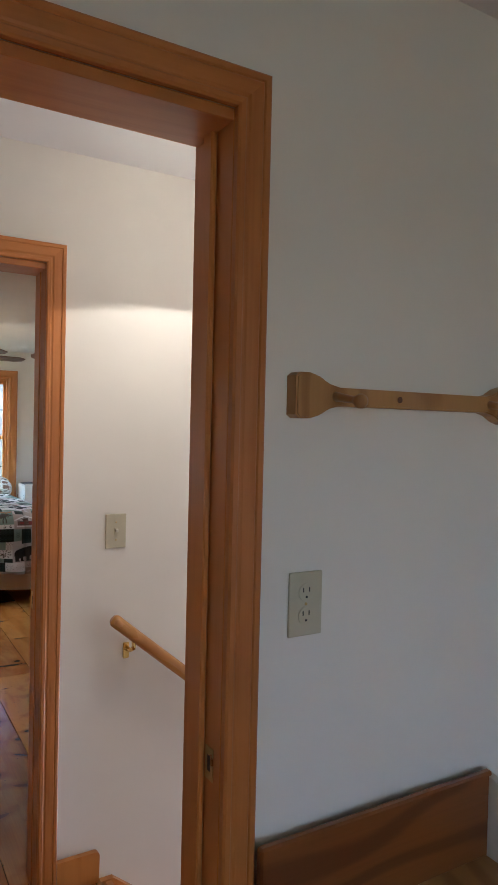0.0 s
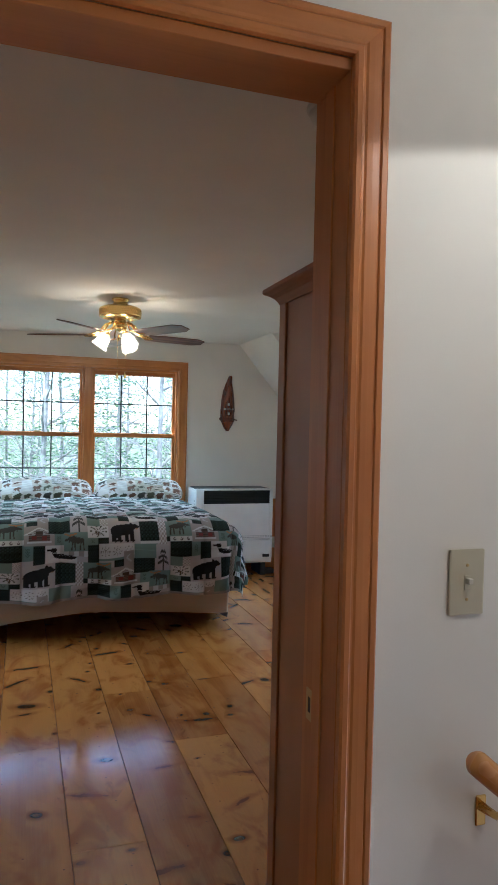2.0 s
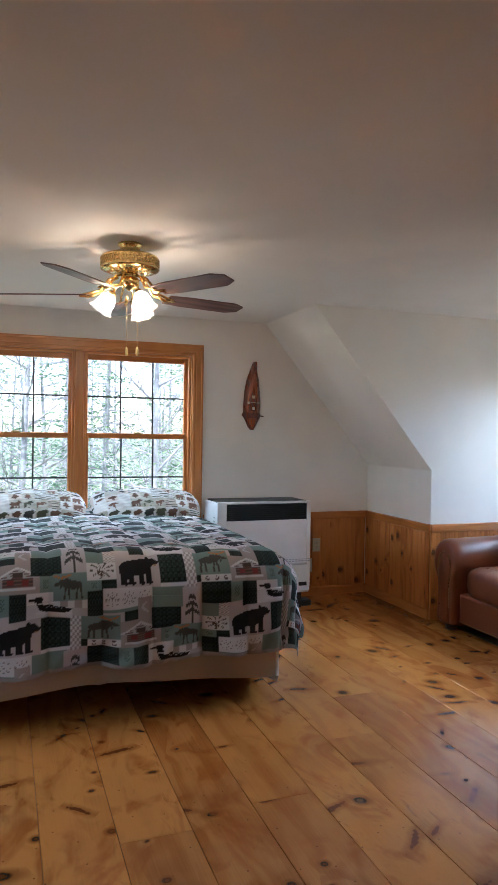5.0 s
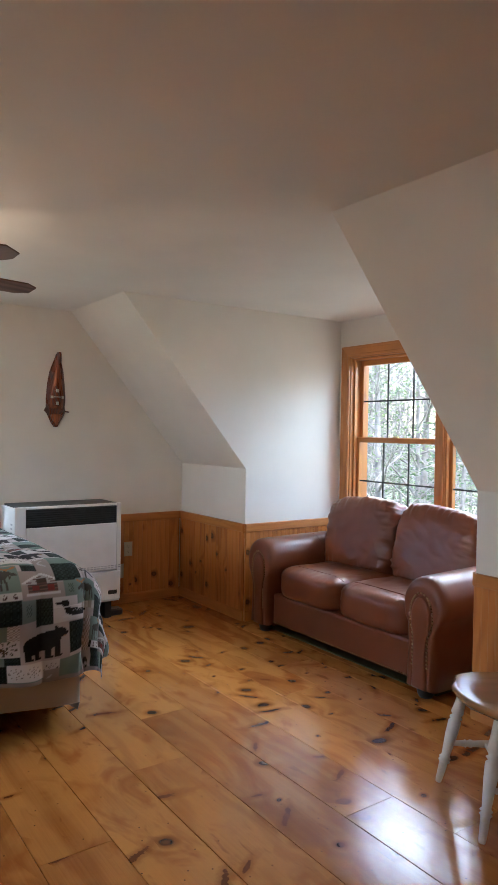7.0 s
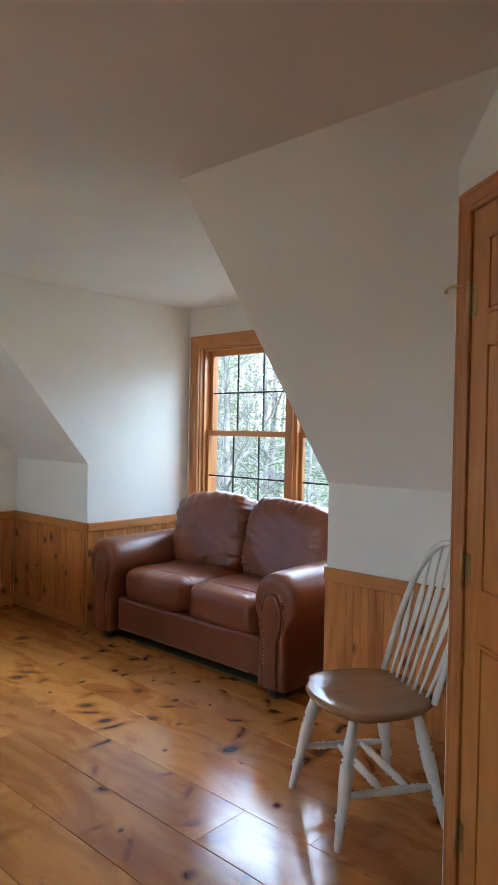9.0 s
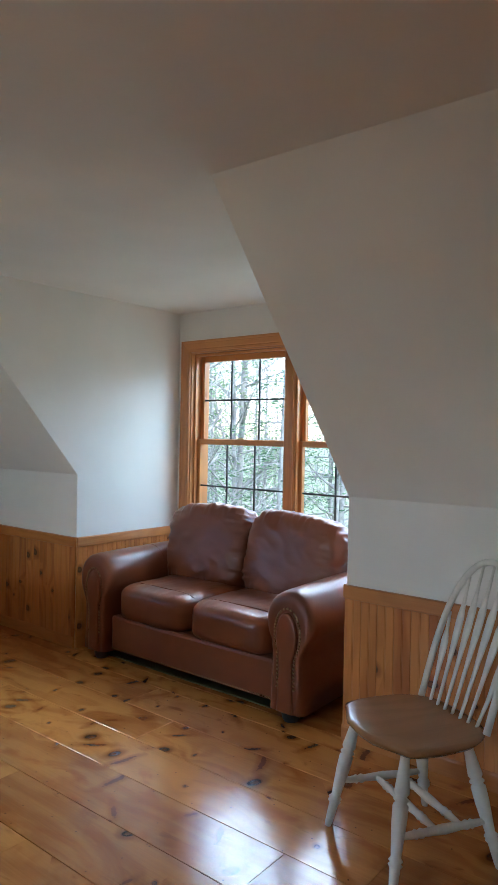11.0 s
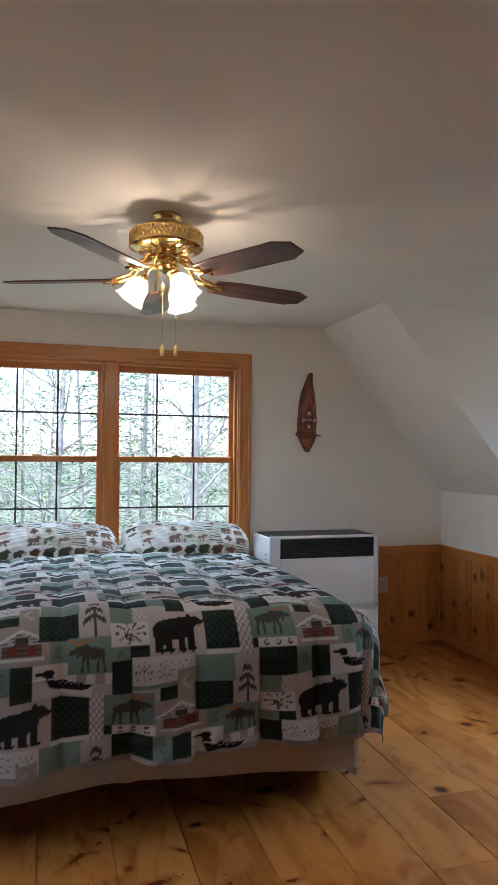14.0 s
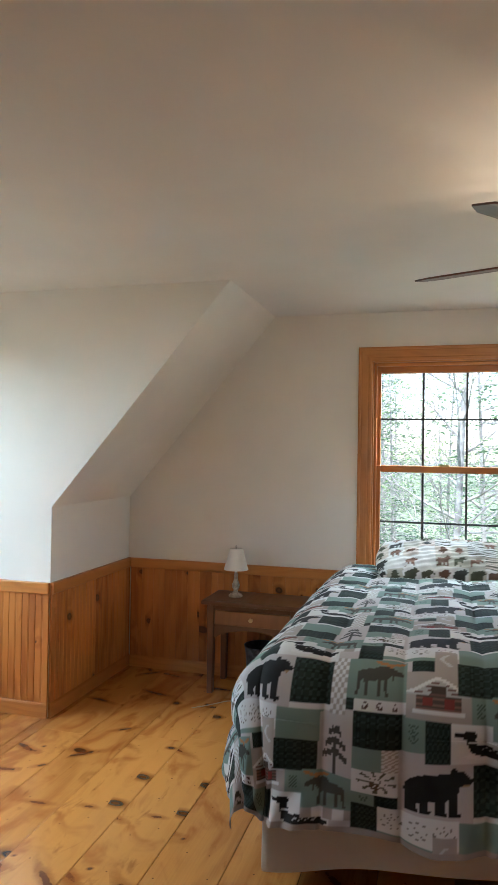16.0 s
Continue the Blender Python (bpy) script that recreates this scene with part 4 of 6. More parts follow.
for k in range(5):
    a = radians(13.5 + 72 * k)
    turn = Matrix.Rotation(a, 4, "Z")
    outline = [(-0.052, 0.2), (-0.064, 0.3), (-0.066, BLADE_R - 0.06), (-0.035, BLADE_R), (0.035, BLADE_R), (0.066, BLADE_R - 0.06), (0.064, 0.3), (0.052, 0.2)]
    bm = prism([(x, y) for x, y in outline], -0.003, 0.003, "z")
    bmesh.ops.bevel(bm, geom=[e for e in bm.edges], offset=0.0012, segments=1, affect="EDGES")
    m = turn @ Matrix.Rotation(radians(-90), 4, "Z") @ Matrix.Translation((0, 0, BLADE_Z)) @ Matrix.Rotation(radians(-11), 4, "Y")
    b = part("blade", bm, WALNUT, fan, m=m)
    bm = bmesh.new()
    for s in (-1, 1):
        add_tube(bm, [(0.06, s * 0.012, 2.165), (0.1, s * 0.02, 2.15), (0.14, s * 0.03, BLADE_Z + 0.016), (0.19, s * 0.026, BLADE_Z + 0.004), (0.225, s * 0.034, BLADE_Z - 0.008)], 0.006, 7)
    add_tube(bm, [(0.13, 0, BLADE_Z + 0.018), (0.19, 0, BLADE_Z - 0.006), (0.25, 0, BLADE_Z - 0.007)], [0.006, 0.011, 0.006], 7)
    part("blade_arm", bm, BRASS, fan, "curled brass blade arm", turn, smooth=True)
for k, a in enumerate((-68, 52, 172)):
    turn = Matrix.Rotation(radians(a), 4, "Z")
    bm = tube([(0.03, 0, 2.124), (0.054, 0, 2.126), (0.07, 0, 2.112), (0.077, 0, 2.09)], 0.007, 10)
    part("lamp_arm", bm, BRASS, fan, m=turn, smooth=True)
    tip = turn @ Matrix.Translation((0.076, 0, 2.092)) @ Matrix.Rotation(radians(-34), 4, "Y") @ Matrix.Diagonal((0.88, 0.88, 0.9, 1))
    part("lamp_holder", turned([(0.012, 0.0), (0.02, -0.006), (0.024, -0.022), (0.022, -0.03)], 20, tip), BRASS, fan, smooth=True)
    bm = bmesh.new()
    rings = []
    for r, h in ((0.022, -0.022), (0.034, -0.034), (0.046, -0.055), (0.05, -0.078), (0.05, -0.098), (0.056, -0.118), (0.064, -0.13)):
        wav = 0.0 if h > -0.09 else (-0.09 - h) / 0.04
        rings.append([bm.verts.new(tip @ Vector(((r + 0.007 * wav * math.cos(6 * q * math.tau / 36)) * math.cos(q * math.tau / 36), (r + 0.007 * wav * math.cos(6 * q * math.tau / 36)) * math.sin(q * math.tau / 36), h))) for q in range(36)])
    for p, q in zip(rings, rings[1:]):
        for i in range(36):
            bm.faces.new((p[i], p[(i + 1) % 36], q[(i + 1) % 36], q[i]))
    part("lamp_shade", bm, FROST, fan, "frosted tulip glass lamp shade, lit", smooth=True)
    at = Matrix.Translation((FX, FY, 0)) @ tip @ Vector((0, 0, -0.098))
    lamp("fan_bulb", "POINT", 0.56, WARM, Matrix.Translation(at), 0.012)
for x, y, z in ((-0.02, -0.045, 1.775), (0.035, -0.03, 1.78)):
    bm = bmesh.new()
    n = 34
    for i in range(n):
        h = 2.13 + (z + 0.04 - 2.13) * i / (n - 1)
        add_turned(bm, [(0.0006, h + 0.004), (0.0017, h), (0.0006, h - 0.004)], 6, Matrix.Translation((x, y, 0)))
    ch = part("pull_chain", bm, BRASS, fan, "beaded brass pull chain")
    part("pull_knob", turned([(0.003, z + 0.042), (0.007, z + 0.03), (0.008, z + 0.006), (0.005, z)], 12, Matrix.Translation((x, y, 0))), plain("ivory_pull", (0.7, 0.52, 0.2), 0.4), ch, "small ivory knob")

# ---- gas heater under the window side ----
WHITE = plain("white_enamel", (0.78, 0.77, 0.74), 0.35, vary=0.04)
GREY = plain("grey_enamel", (0.45, 0.45, 0.44), 0.4)
HX0, HX1, HY0, HY1, HZ0, HZ1 = 1.875, 2.662, 7.825, 8.19, 0.13, 0.87
heater = thing("wall_heater", "white enamelled wall heater with a black louvred grille", "heater", at=pose((HX0 + HX1) / 2, HY1, 0))


def hm():
    return Matrix.Translation((-(HX0 + HX1) / 2, -HY1, 0))


GX, GXE, GZ, GZE = HX0 + 0.075, HX1 - 0.035, 0.722, 0.852
part("body", box((HX0, HY0 + 0.02, HZ0), (HX1, HY1, HZ1 - 0.012), 0.004), WHITE, heater, m=hm())
for nm, lo, hi in (("side_trim", (HX0, HY0, HZ0 + 0.05), (GX, HY0 + 0.03, HZ1)), ("side_trim", (GXE, HY0, HZ0 + 0.05), (HX1, HY0 + 0.03, HZ1)),
                   ("top_trim", (GX + 0.0005, HY0 + 0.0005, GZE), (GXE - 0.0005, HY0 + 0.03, HZ1)), ("front_panel", (GX + 0.0005, HY0, 0.37), (GXE - 0.0005, HY0 + 0.03, GZ))):
    part(nm, box(lo, hi, 0.004), WHITE, heater, m=hm())
part("top_grille", boxes(((HX0 + 0.02, HY0 + 0.035, HZ1 - 0.012), (HX1 - 0.02, HY1 - 0.02, HZ1 - 0.001)), bevel=0.003), BLACK, heater, "black top grille", hm())
part("grille_back", box((GX, HY0 + 0.012, GZ), (GXE, HY0 + 0.0195, GZE)), BLACK, heater, m=hm())
for i in range(8):
    z = GZ + 0.008 + i * 0.0155
    part("louvre", prism([(HY0 + 0.001, z), (HY0 + 0.012, z + 0.009), (HY0 + 0.012, z + 0.012), (HY0 + 0.001, z + 0.003)], GX, GXE, "x"), BLACK, heater, m=hm())
part("lower_door", box((GX - 0.04, HY0 - 0.004, 0.145), (HX1 - 0.004, HY0 + 0.02, 0.362), 0.005), WHITE, heater, m=hm())
bm = bmesh.new()
for i in range(16):
    x = HX0 + 0.36 + i * 0.027
    add_box(bm, (x, HY0 - 0.002, 0.385), (x + 0.018, HY0 + 0.002, 0.393))
    add_box(bm, (x, HY0 - 0.002, 0.4), (x + 0.018, HY0 + 0.002, 0.406))
part("vent_slots", bm, GREY, heater, m=hm())
part("control_plate", box((HX1 - 0.1, HY0 - 0.007, 0.19), (HX1 - 0.03, HY0, 0.22), 0.002), BLACK, heater, "small black control plate", hm())
for x in (HX0 + 0.05, HX1 - 0.1):
    part("foot", box((x, HY0 + 0.05, 0), (x + 0.05, HY1 - 0.03, HZ0)), BLACK, heater, m=hm())
bm = bmesh.new()
for i in range(9):
    z = 0.5 + i * 0.03
    add_box(bm, (HX0 - 0.0015, HY0 + 0.06, z), (HX0 + 0.002, HY0 + 0.1, z + 0.012))
part("side_vent", bm, GREY, heater, m=hm())
solo("power_adapter", boxes(((2.60, 7.9, 0.0), (2.72, 8.0, 0.05)), bevel=0.01), BLACK, "small black box on the floor beside the heater", "adapter")

# ---- wall carving ----
TEAK = wood("dark_red_carved_wood", rgb(0.21, 0.05, 0.022), rgb(0.06, 0.018, 0.011), 0.3, rings=30.0, vary=0.0, coat=0.4)
TEAK2 = wood("orange_carved_wood", rgb(0.36, 0.1, 0.035), rgb(0.2, 0.05, 0.02), 0.3, rings=30.0, vary=0.0, coat=0.4)
IVORY = plain("ivory_inlay", (0.55, 0.5, 0.42), 0.4)
carve = thing("wall_carving", "narrow carved red-brown wooden wall ornament with pale inlays", "wall ornament", at=pose(2.283, BED_Y - 0.004, 1.432))


def spindle(pairs, y0, y1):
    """A flat carved shape from (height, left, right) triples, rounded towards its face."""
    bm = bmesh.new()
    back = [[bm.verts.new((s, y0, h)) for s in (l, l * 0.5 + r * 0.5, r)] for h, l, r in pairs]
    front = [[bm.verts.new((l * 0.8 + r * 0.2, y1 * 0.75, h)), bm.verts.new((l * 0.5 + r * 0.5, y1, h)), bm.verts.new((l * 0.2 + r * 0.8, y1 * 0.75, h))] for h, l, r in pairs]
    for g, flip in ((back, False), (front, True)):
        for a, b in zip(g, g[1:]):
            for i in range(2):
                f = (a[i], a[i + 1], b[i + 1], b[i])
                bm.faces.new(f[::-1] if flip else f)
    for i, (a, b) in enumerate(((0, 0), (2, 2))):
        for p, q, r, s in zip(back, back[1:], front, front[1:]):
            bm.faces.new((p[a], q[a], s[b], r[b]))
    for g, h in ((back[0], front[0]), (back[-1], front[-1])):
        for i in range(2):
            bm.faces.new((g[i], g[i + 1], h[i + 1], h[i]))
    bmesh.ops.recalc_face_normals(bm, faces=bm.faces)
    return bm


part("body", spindle([(0.0, -0.012, 0.018), (0.03, -0.035, 0.035), (0.1, -0.068, 0.072), (0.125, -0.09, 0.078), (0.15, -0.075, 0.072), (0.22, -0.075, 0.078), (0.33, -0.066, 0.07), (0.42, -0.05, 0.06), (0.5, -0.02, 0.045), (0.555, 0.0, 0.045), (0.572, 0.012, 0.04)], 0.0, -0.03), TEAK, carve, smooth=True)
part("raised_face", spindle([(0.012, -0.006, 0.01), (0.05, -0.03, 0.03), (0.09, -0.05, 0.05), (0.1, -0.03, 0.03)], -0.02, -0.042), TEAK2, carve, "orange carved lower tip", smooth=True)
part("raised_face", spindle([(0.14, -0.05, 0.05), (0.22, -0.056, 0.058), (0.33, -0.045, 0.048), (0.42, -0.02, 0.036), (0.47, 0.0, 0.028)], -0.02, -0.04), TEAK2, carve, "orange carved centre", smooth=True)
part("hollow", spindle([(0.16, -0.03, 0.03), (0.23, -0.038, 0.038), (0.31, -0.024, 0.026), (0.37, -0.003, 0.008)], -0.03, -0.046), TEAK, carve, "dark carved hollow", smooth=True)
for x, z, w, h in ((0, 0.275, 0.022, 0.024), (0, 0.18, 0.02, 0.024), (-0.042, 0.226, 0.02, 0.02), (0.042, 0.226, 0.018, 0.02), (0.0, 0.228, 0.05, 0.006)):
    part("inlay", box((x - w / 2, -0.05, z - h / 2), (x + w / 2, -0.04, z + h / 2), 0.002), IVORY, carve, "pale square inlay")
part("peg", tube([(0.07, -0.015, 0.12), (0.1, -0.02, 0.115)], [0.006, 0.005], 6), TEAK, carve)

# ---- loveseat ----


def leather(name, colour, dark):
    m = Nodes(name)
    v = m.coords(shuffle=5.0)
    slow = m.noise(v, 4.0, 2.0)
    c = m.mix(m.ramp(slow, 0.25, 0.75), rgb(*colour), rgb(*dark))
    m.bump(m.noise(v, 70.0, 2.0), 0.06, 0.002)
    return m.done(c, m.ramp(slow, 0.3, 0.8, 0.33, 0.38), 0.0, 0.12)


HIDE = leather("brown_leather", (0.19, 0.05, 0.016), (0.155, 0.039, 0.0125))
sofa = thing("loveseat", "brown leather two-seat loveseat with rolled arms and brass nailheads", "sofa", at=pose(3.82, 6.265, 0))
# own frame: x runs from front (-) to back (+), y along the seat
NAIL = plain("antique_brass_nails", (0.34, 0.23, 0.12), 0.3, 0.9)


def stuffed(lo, hi, power, gather, seed, n=54):
    """A stuffed leather cushion: a swollen block whose edges are gathered into puckers."""
    bm = bmesh.new()
    bmesh.ops.create_cube(bm, size=2.0)
    bmesh.ops.subdivide_edges(bm, edges=bm.edges[:], cuts=n, use_grid_fill=True)
    c = Vector([(a + b) / 2 for a, b in zip(lo, hi)])
    h = Vector([(b - a) / 2 for a, b in zip(lo, hi)])
    for v in bm.verts:
        p = Vector([math.sin(k * math.pi / 2) for k in v.co])
        q = p / sum(abs(k) ** power for k in p) ** (1 / power)
        w = Vector((q[0] * h[0], q[1] * h[1], q[2] * h[2]))
        side, top = max(0.0, abs(q[1]) - 0.45) / 0.55, max(0.0, abs(q[2]) - 0.45) / 0.55
        across = 0.45 - abs(noise.noise(Vector((w[1] * 5 + seed, w[2] * 24, w[0] * 9 + seed))))
        upward = 0.45 - abs(noise.noise(Vector((w[1] * 24 + seed, w[2] * 5, w[0] * 9 + seed * 2))))
        slack = 0.45 - abs(noise.noise(Vector((w[1] * 7 + w[2] * 5 + seed, w[2] * 11 - w[1] * 4, seed * 3))))
        d = gather * (across * side ** 1.5 + upward * top ** 1.5 + 0.3 * slack) + 0.006 * noise.noise(w * 6 + Vector((seed, 0, 0)))
        out_ = Vector([math.copysign(abs(k) ** (power - 1), k) / j for k, j in zip(q, h)]).normalized()
        v.co = c + w + out_ * d
    return bm


def rolled_arm(s):
    """s is -1 or 1 along y. A scrolled front drawn back into a full-length arm, padded and rounded at its front edge."""
    mid_y = s * 0.735
    outline = []
    for k in range(33):
        a = radians(-128 + k * 256 / 32)
        outline.append((mid_y + s * 0.012 + 0.146 * math.sin(a), 0.512 + 0.146 * math.cos(a)))
    outline += [(mid_y + 0.098, 0.37), (mid_y + 0.092, 0.3), (mid_y + 0.098, 0.2), (mid_y + 0.106, 0.06), (mid_y - 0.106, 0.06), (mid_y - 0.098, 0.2), (mid_y - 0.092, 0.3), (mid_y - 0.098, 0.37)]

    def shrunk(k, rise=0.0):
        return [(mid_y + (y - mid_y) * k, 0.06 + (z - 0.06) * (1 - (1 - k) * 0.3) + rise) for y, z in outline]

    bm = bmesh.new()
    rows = []
    for x, k, up in ((-0.468, 0.5, 0), (-0.47, 0.7, 0), (-0.466, 0.84, 0), (-0.454, 0.93, 0), (-0.436, 0.98, 0), (-0.40, 1.0, 0), (-0.2, 1.0, 0.004), (0.1, 1.0, 0.008), (0.36, 1.0, 0.01), (0.39, 0.95, 0.01)):
        rows.append([bm.verts.new((x, y, z)) for y, z in shrunk(k, up)])
    for a, b in zip(rows, rows[1:]):
        for i in range(len(outline)):
            bm.faces.new((a[i], a[(i + 1) % len(outline)], b[(i + 1) % len(outline)], b[i]))
    bm.faces.new(rows[0])
    bm.faces.new(rows[-1][::-1])
    bmesh.ops.recalc_face_normals(bm, faces=bm.faces)
    arm = part("arm", bm, HIDE, sofa, smooth=True)
    # a padded facing inside a row of nailheads
    inner = shrunk(0.44, -0.004)
    bm = bmesh.new()
    rows = [[bm.verts.new((x, mid_y + (y - mid_y) * k, 0.3 + (z - 0.3) * (1 - (1 - k) * 0.3))) for y, z in inner] for x, k in ((-0.462, 1.0), (-0.472, 0.99), (-0.478, 0.93), (-0.481, 0.8), (-0.482, 0.4))]
    for a, b in zip(rows, rows[1:]):
        for i in range(len(inner)):
            bm.faces.new((a[i], a[(i + 1) % len(inner)], b[(i + 1) % len(inner)], b[i]))
    bm.faces.new(rows[-1])
    bmesh.ops.recalc_face_normals(bm, faces=bm.faces)
    part("arm_facing", bm, HIDE, arm, "padded leather arm front", smooth=True)
    ring = [p for p in shrunk(0.52, 0.0) if p[1] > 0.075]
    line = []
    for a, b in zip(ring, ring[1:] + ring[:1]):
        if a[1] < 0.1 and b[1] < 0.1:
            continue
        n = max(1, int(math.dist(a, b) / 0.019))
        line += [(a[0] + (b[0] - a[0]) * i / n, a[1] + (b[1] - a[1]) * i / n) for i in range(n)]
    bm = bmesh.new()
    last = None
    for y, z in line:
        if last and math.dist(last, (y, z)) < 0.013:
            continue
        last = (y, z)
        add_turned(bm, [(0.0065, 0.0), (0.0055, 0.004), (0.002, 0.0055)], 8, Matrix.Translation((-0.4685, y, z)) @ Matrix.Rotation(radians(-90), 4, "Y"))
    part("nailheads", bm, NAIL, arm, "row of antique brass nailheads", smooth=True)
    # seam where the arm's cover is joined half way along
    part("seam", tube([(0.02, y, z + 0.0065) for y, z in outline[:33]], 0.0022, 6), HIDE, arm, smooth=True)


for s in (-1, 1):
    rolled_arm(s)
part("seat_frame", box((-0.42, -0.63, 0.07), (0.4, 0.63, 0.285), 0.02, 2), HIDE, sofa, smooth=False)
part("back_frame", stuffed((0.2, -0.66, 0.2), (0.44, 0.66, 0.85), 7.0, 0.001, 3.0, 20), HIDE, sofa, smooth=True)
for k, (y0, y1) in enumerate(((-0.598, -0.002), (0.002, 0.598))):
    part("seat_cushion", stuffed((-0.445, y0, 0.262), (0.26, y1, 0.49), 5.0, 0.006, 5.0 + k, 50), HIDE, sofa, smooth=True)
    cy, hy = (y0 + y1) / 2, (y1 - y0) / 2
    seam = [(-0.31, cy + hy * f, 0.376 + 0.114 * max(0.0, 1 - (0.2175 / 0.3525) ** 5 - abs(f) ** 5) ** 0.2 + 0.002) for f in [-0.9 + i * 0.075 for i in range(25)]]
    part("seat_seam", tube(seam, 0.003, 6), HIDE, sofa, "stitched seam over the cushion", smooth=True)
    part("back_cushion", stuffed((-0.135, y0 * 1.08 - 0.012, 0.0), (0.135, y1 * 1.08 + 0.012, 0.54), 4.2, 0.026, 9.0 + 3 * k, 74), HIDE, sofa, "slouching creased leather back cushion", pose(0.13, 0, 0.435, (4, -3)[k], 14, 0), smooth=True)
bm = bmesh.new()
for k in range(74):
    add_turned(bm, [(0.0055, 0.0), (0.0045, 0.003), (0.002, 0.004)], 6, Matrix.Translation((-0.42, -0.62 + k * 0.017, 0.085)) @ Matrix.Rotation(radians(-90), 4, "Y"))
part("nailheads", bm, NAIL, sofa, "row of antique brass nailheads")
for x in (-0.405, 0.36):
    for y in (-0.73, 0.73):
        part("foot", turned([(0.035, 0.0), (0.045, 0.018), (0.05, 0.045), (0.04, 0.066)], 16, Matrix.Translation((x, y, 0))), BLACK, sofa, "black bun foot", smooth=True)
RUG = cloth("green_braided_rug", (0.09, 0.08, 0.035), 0.95)
solo("rug", box((3.46, 5.5, 0.0005), (4.25, 7.02, 0.009), 0.003), RUG, "thin olive-green mat under the loveseat", "rug")

# ---- chair ----
SEAT = wood("brown_seat_wood", rgb(0.33, 0.15, 0.05), rgb(0.20, 0.085, 0.028), 0.24, rings=14.0, ringed=0.12, vary=0.0, coat=0.4)
OFFWHITE = plain("off_white_paint", (0.74, 0.70, 0.61), 0.42, vary=0.1, scale=14, coat=0.1)
ch_fwd = math.degrees(math.atan2(0.50, -0.86))
chair = thing("chair", "white-painted hoop-back Windsor chair with a brown wooden seat", "chair", at=pose(2.83, 4.62, 0, 0, 0, ch_fwd - 90))
# own frame: y forward, x to the right


def seat():
    n, bm = 40, bmesh.new()
    rings = []
    for k, z, up in ((0.05, 0.435, 1), (0.6, 0.433, 1), (0.93, 0.447, 1), (1.0, 0.442, 1), (1.0, 0.43, 0), (0.93, 0.412, 0), (0.5, 0.41, 0)):
        row = []
        for i in range(n):
            a = i * math.tau / n
            c, s = math.cos(a), math.sin(a)
            x = 0.225 * math.copysign(abs(c) ** 0.62, c) * (1.0 + 0.06 * s)
            y = 0.21 * math.copysign(abs(s) ** 0.72, s) + (0.014 * math.cos(2.0 * c * math.pi) if s > 0.5 else 0)
            row.append(bm.verts.new((x * k, y * k, z)))
        rings.append(row)
    for a, b in zip(rings, rings[1:]):
        for i in range(n):
            bm.faces.new((a[i], a[(i + 1) % n], b[(i + 1) % n], b[i]))
    bm.faces.new(rings[0])
    bm.faces.new(rings[-1][::-1])
    bmesh.ops.recalc_face_normals(bm, faces=bm.faces)
    return bm


part("seat", seat(), SEAT, chair, "brown varnished saddle seat", smooth=True)


def turned_between(a, b, profile, seg=14):
    """A turned bar from a to b; profile gives (share of the length, radius)."""
    a, b = Vector(a), Vector(b)
    d = b - a
    m = Matrix.Translation(a) @ d.to_track_quat("Z", "Y").to_matrix().to_4x4()
    return turned([(r, f * d.length) for f, r in profile], seg, m)


LEG = [(0, 0.011), (0.03, 0.013), (0.2, 0.0165), (0.22, 0.0195), (0.235, 0.0155), (0.25, 0.0195), (0.27, 0.016), (0.5, 0.02), (0.62, 0.021), (0.64, 0.0165), (0.66, 0.0215), (0.68, 0.0165), (0.71, 0.0205), (0.85, 0.018), (1, 0.013)]
BAR = [(0, 0.008), (0.1, 0.011), (0.17, 0.0125), (0.19, 0.016), (0.21, 0.011), (0.25, 0.016), (0.28, 0.012), (0.5, 0.016), (0.72, 0.012), (0.75, 0.016), (0.79, 0.011), (0.81, 0.016), (0.83, 0.0125), (0.9, 0.011), (1, 0.008)]
feet = {}
for nm, x, y, tx, ty in (("fl", -0.21, 0.21, -0.15, 0.13), ("fr", 0.21, 0.21, 0.15, 0.13), ("bl", -0.205, -0.21, -0.13, -0.12), ("br", 0.205, -0.21, 0.13, -0.12)):
    feet[nm] = (Vector((x, y, 0)), Vector((tx, ty, 0.42)))
    part("leg", turned_between((x, y, 0), (tx, ty, 0.42), [(f, r * (1.2 if r > 0.019 else 1.02)) for f, r in LEG]), OFFWHITE, chair, smooth=True)


def along(nm, f):
    return feet[nm][0].lerp(feet[nm][1], f)


for a, b in (("fl", "bl"), ("fr", "br")):
    part("stretcher", turned_between(along(a, 0.4), along(b, 0.36), BAR), OFFWHITE, chair, smooth=True)
l0, l1 = along("fl", 0.4).lerp(along("bl", 0.36), 0.42), along("fr", 0.4).lerp(along("br", 0.36), 0.42)
l2, l3 = along("fl", 0.4).lerp(along("bl", 0.36), 0.7), along("fr", 0.4).lerp(along("br", 0.36), 0.7)
part("cross_stretcher", turned_between(l0, l1, BAR), OFFWHITE, chair, smooth=True)
part("cross_stretcher", turned_between(l2, l3, BAR), OFFWHITE, chair, smooth=True)
HOOP_H, LEAN_B = 0.53, 0.16


def hoop_at(x):
    """Height of the hoop over the seat at x."""
    k = min(1.0, abs(x) / 0.205)
    return HOOP_H * (1 - k ** 2.6) ** 0.5


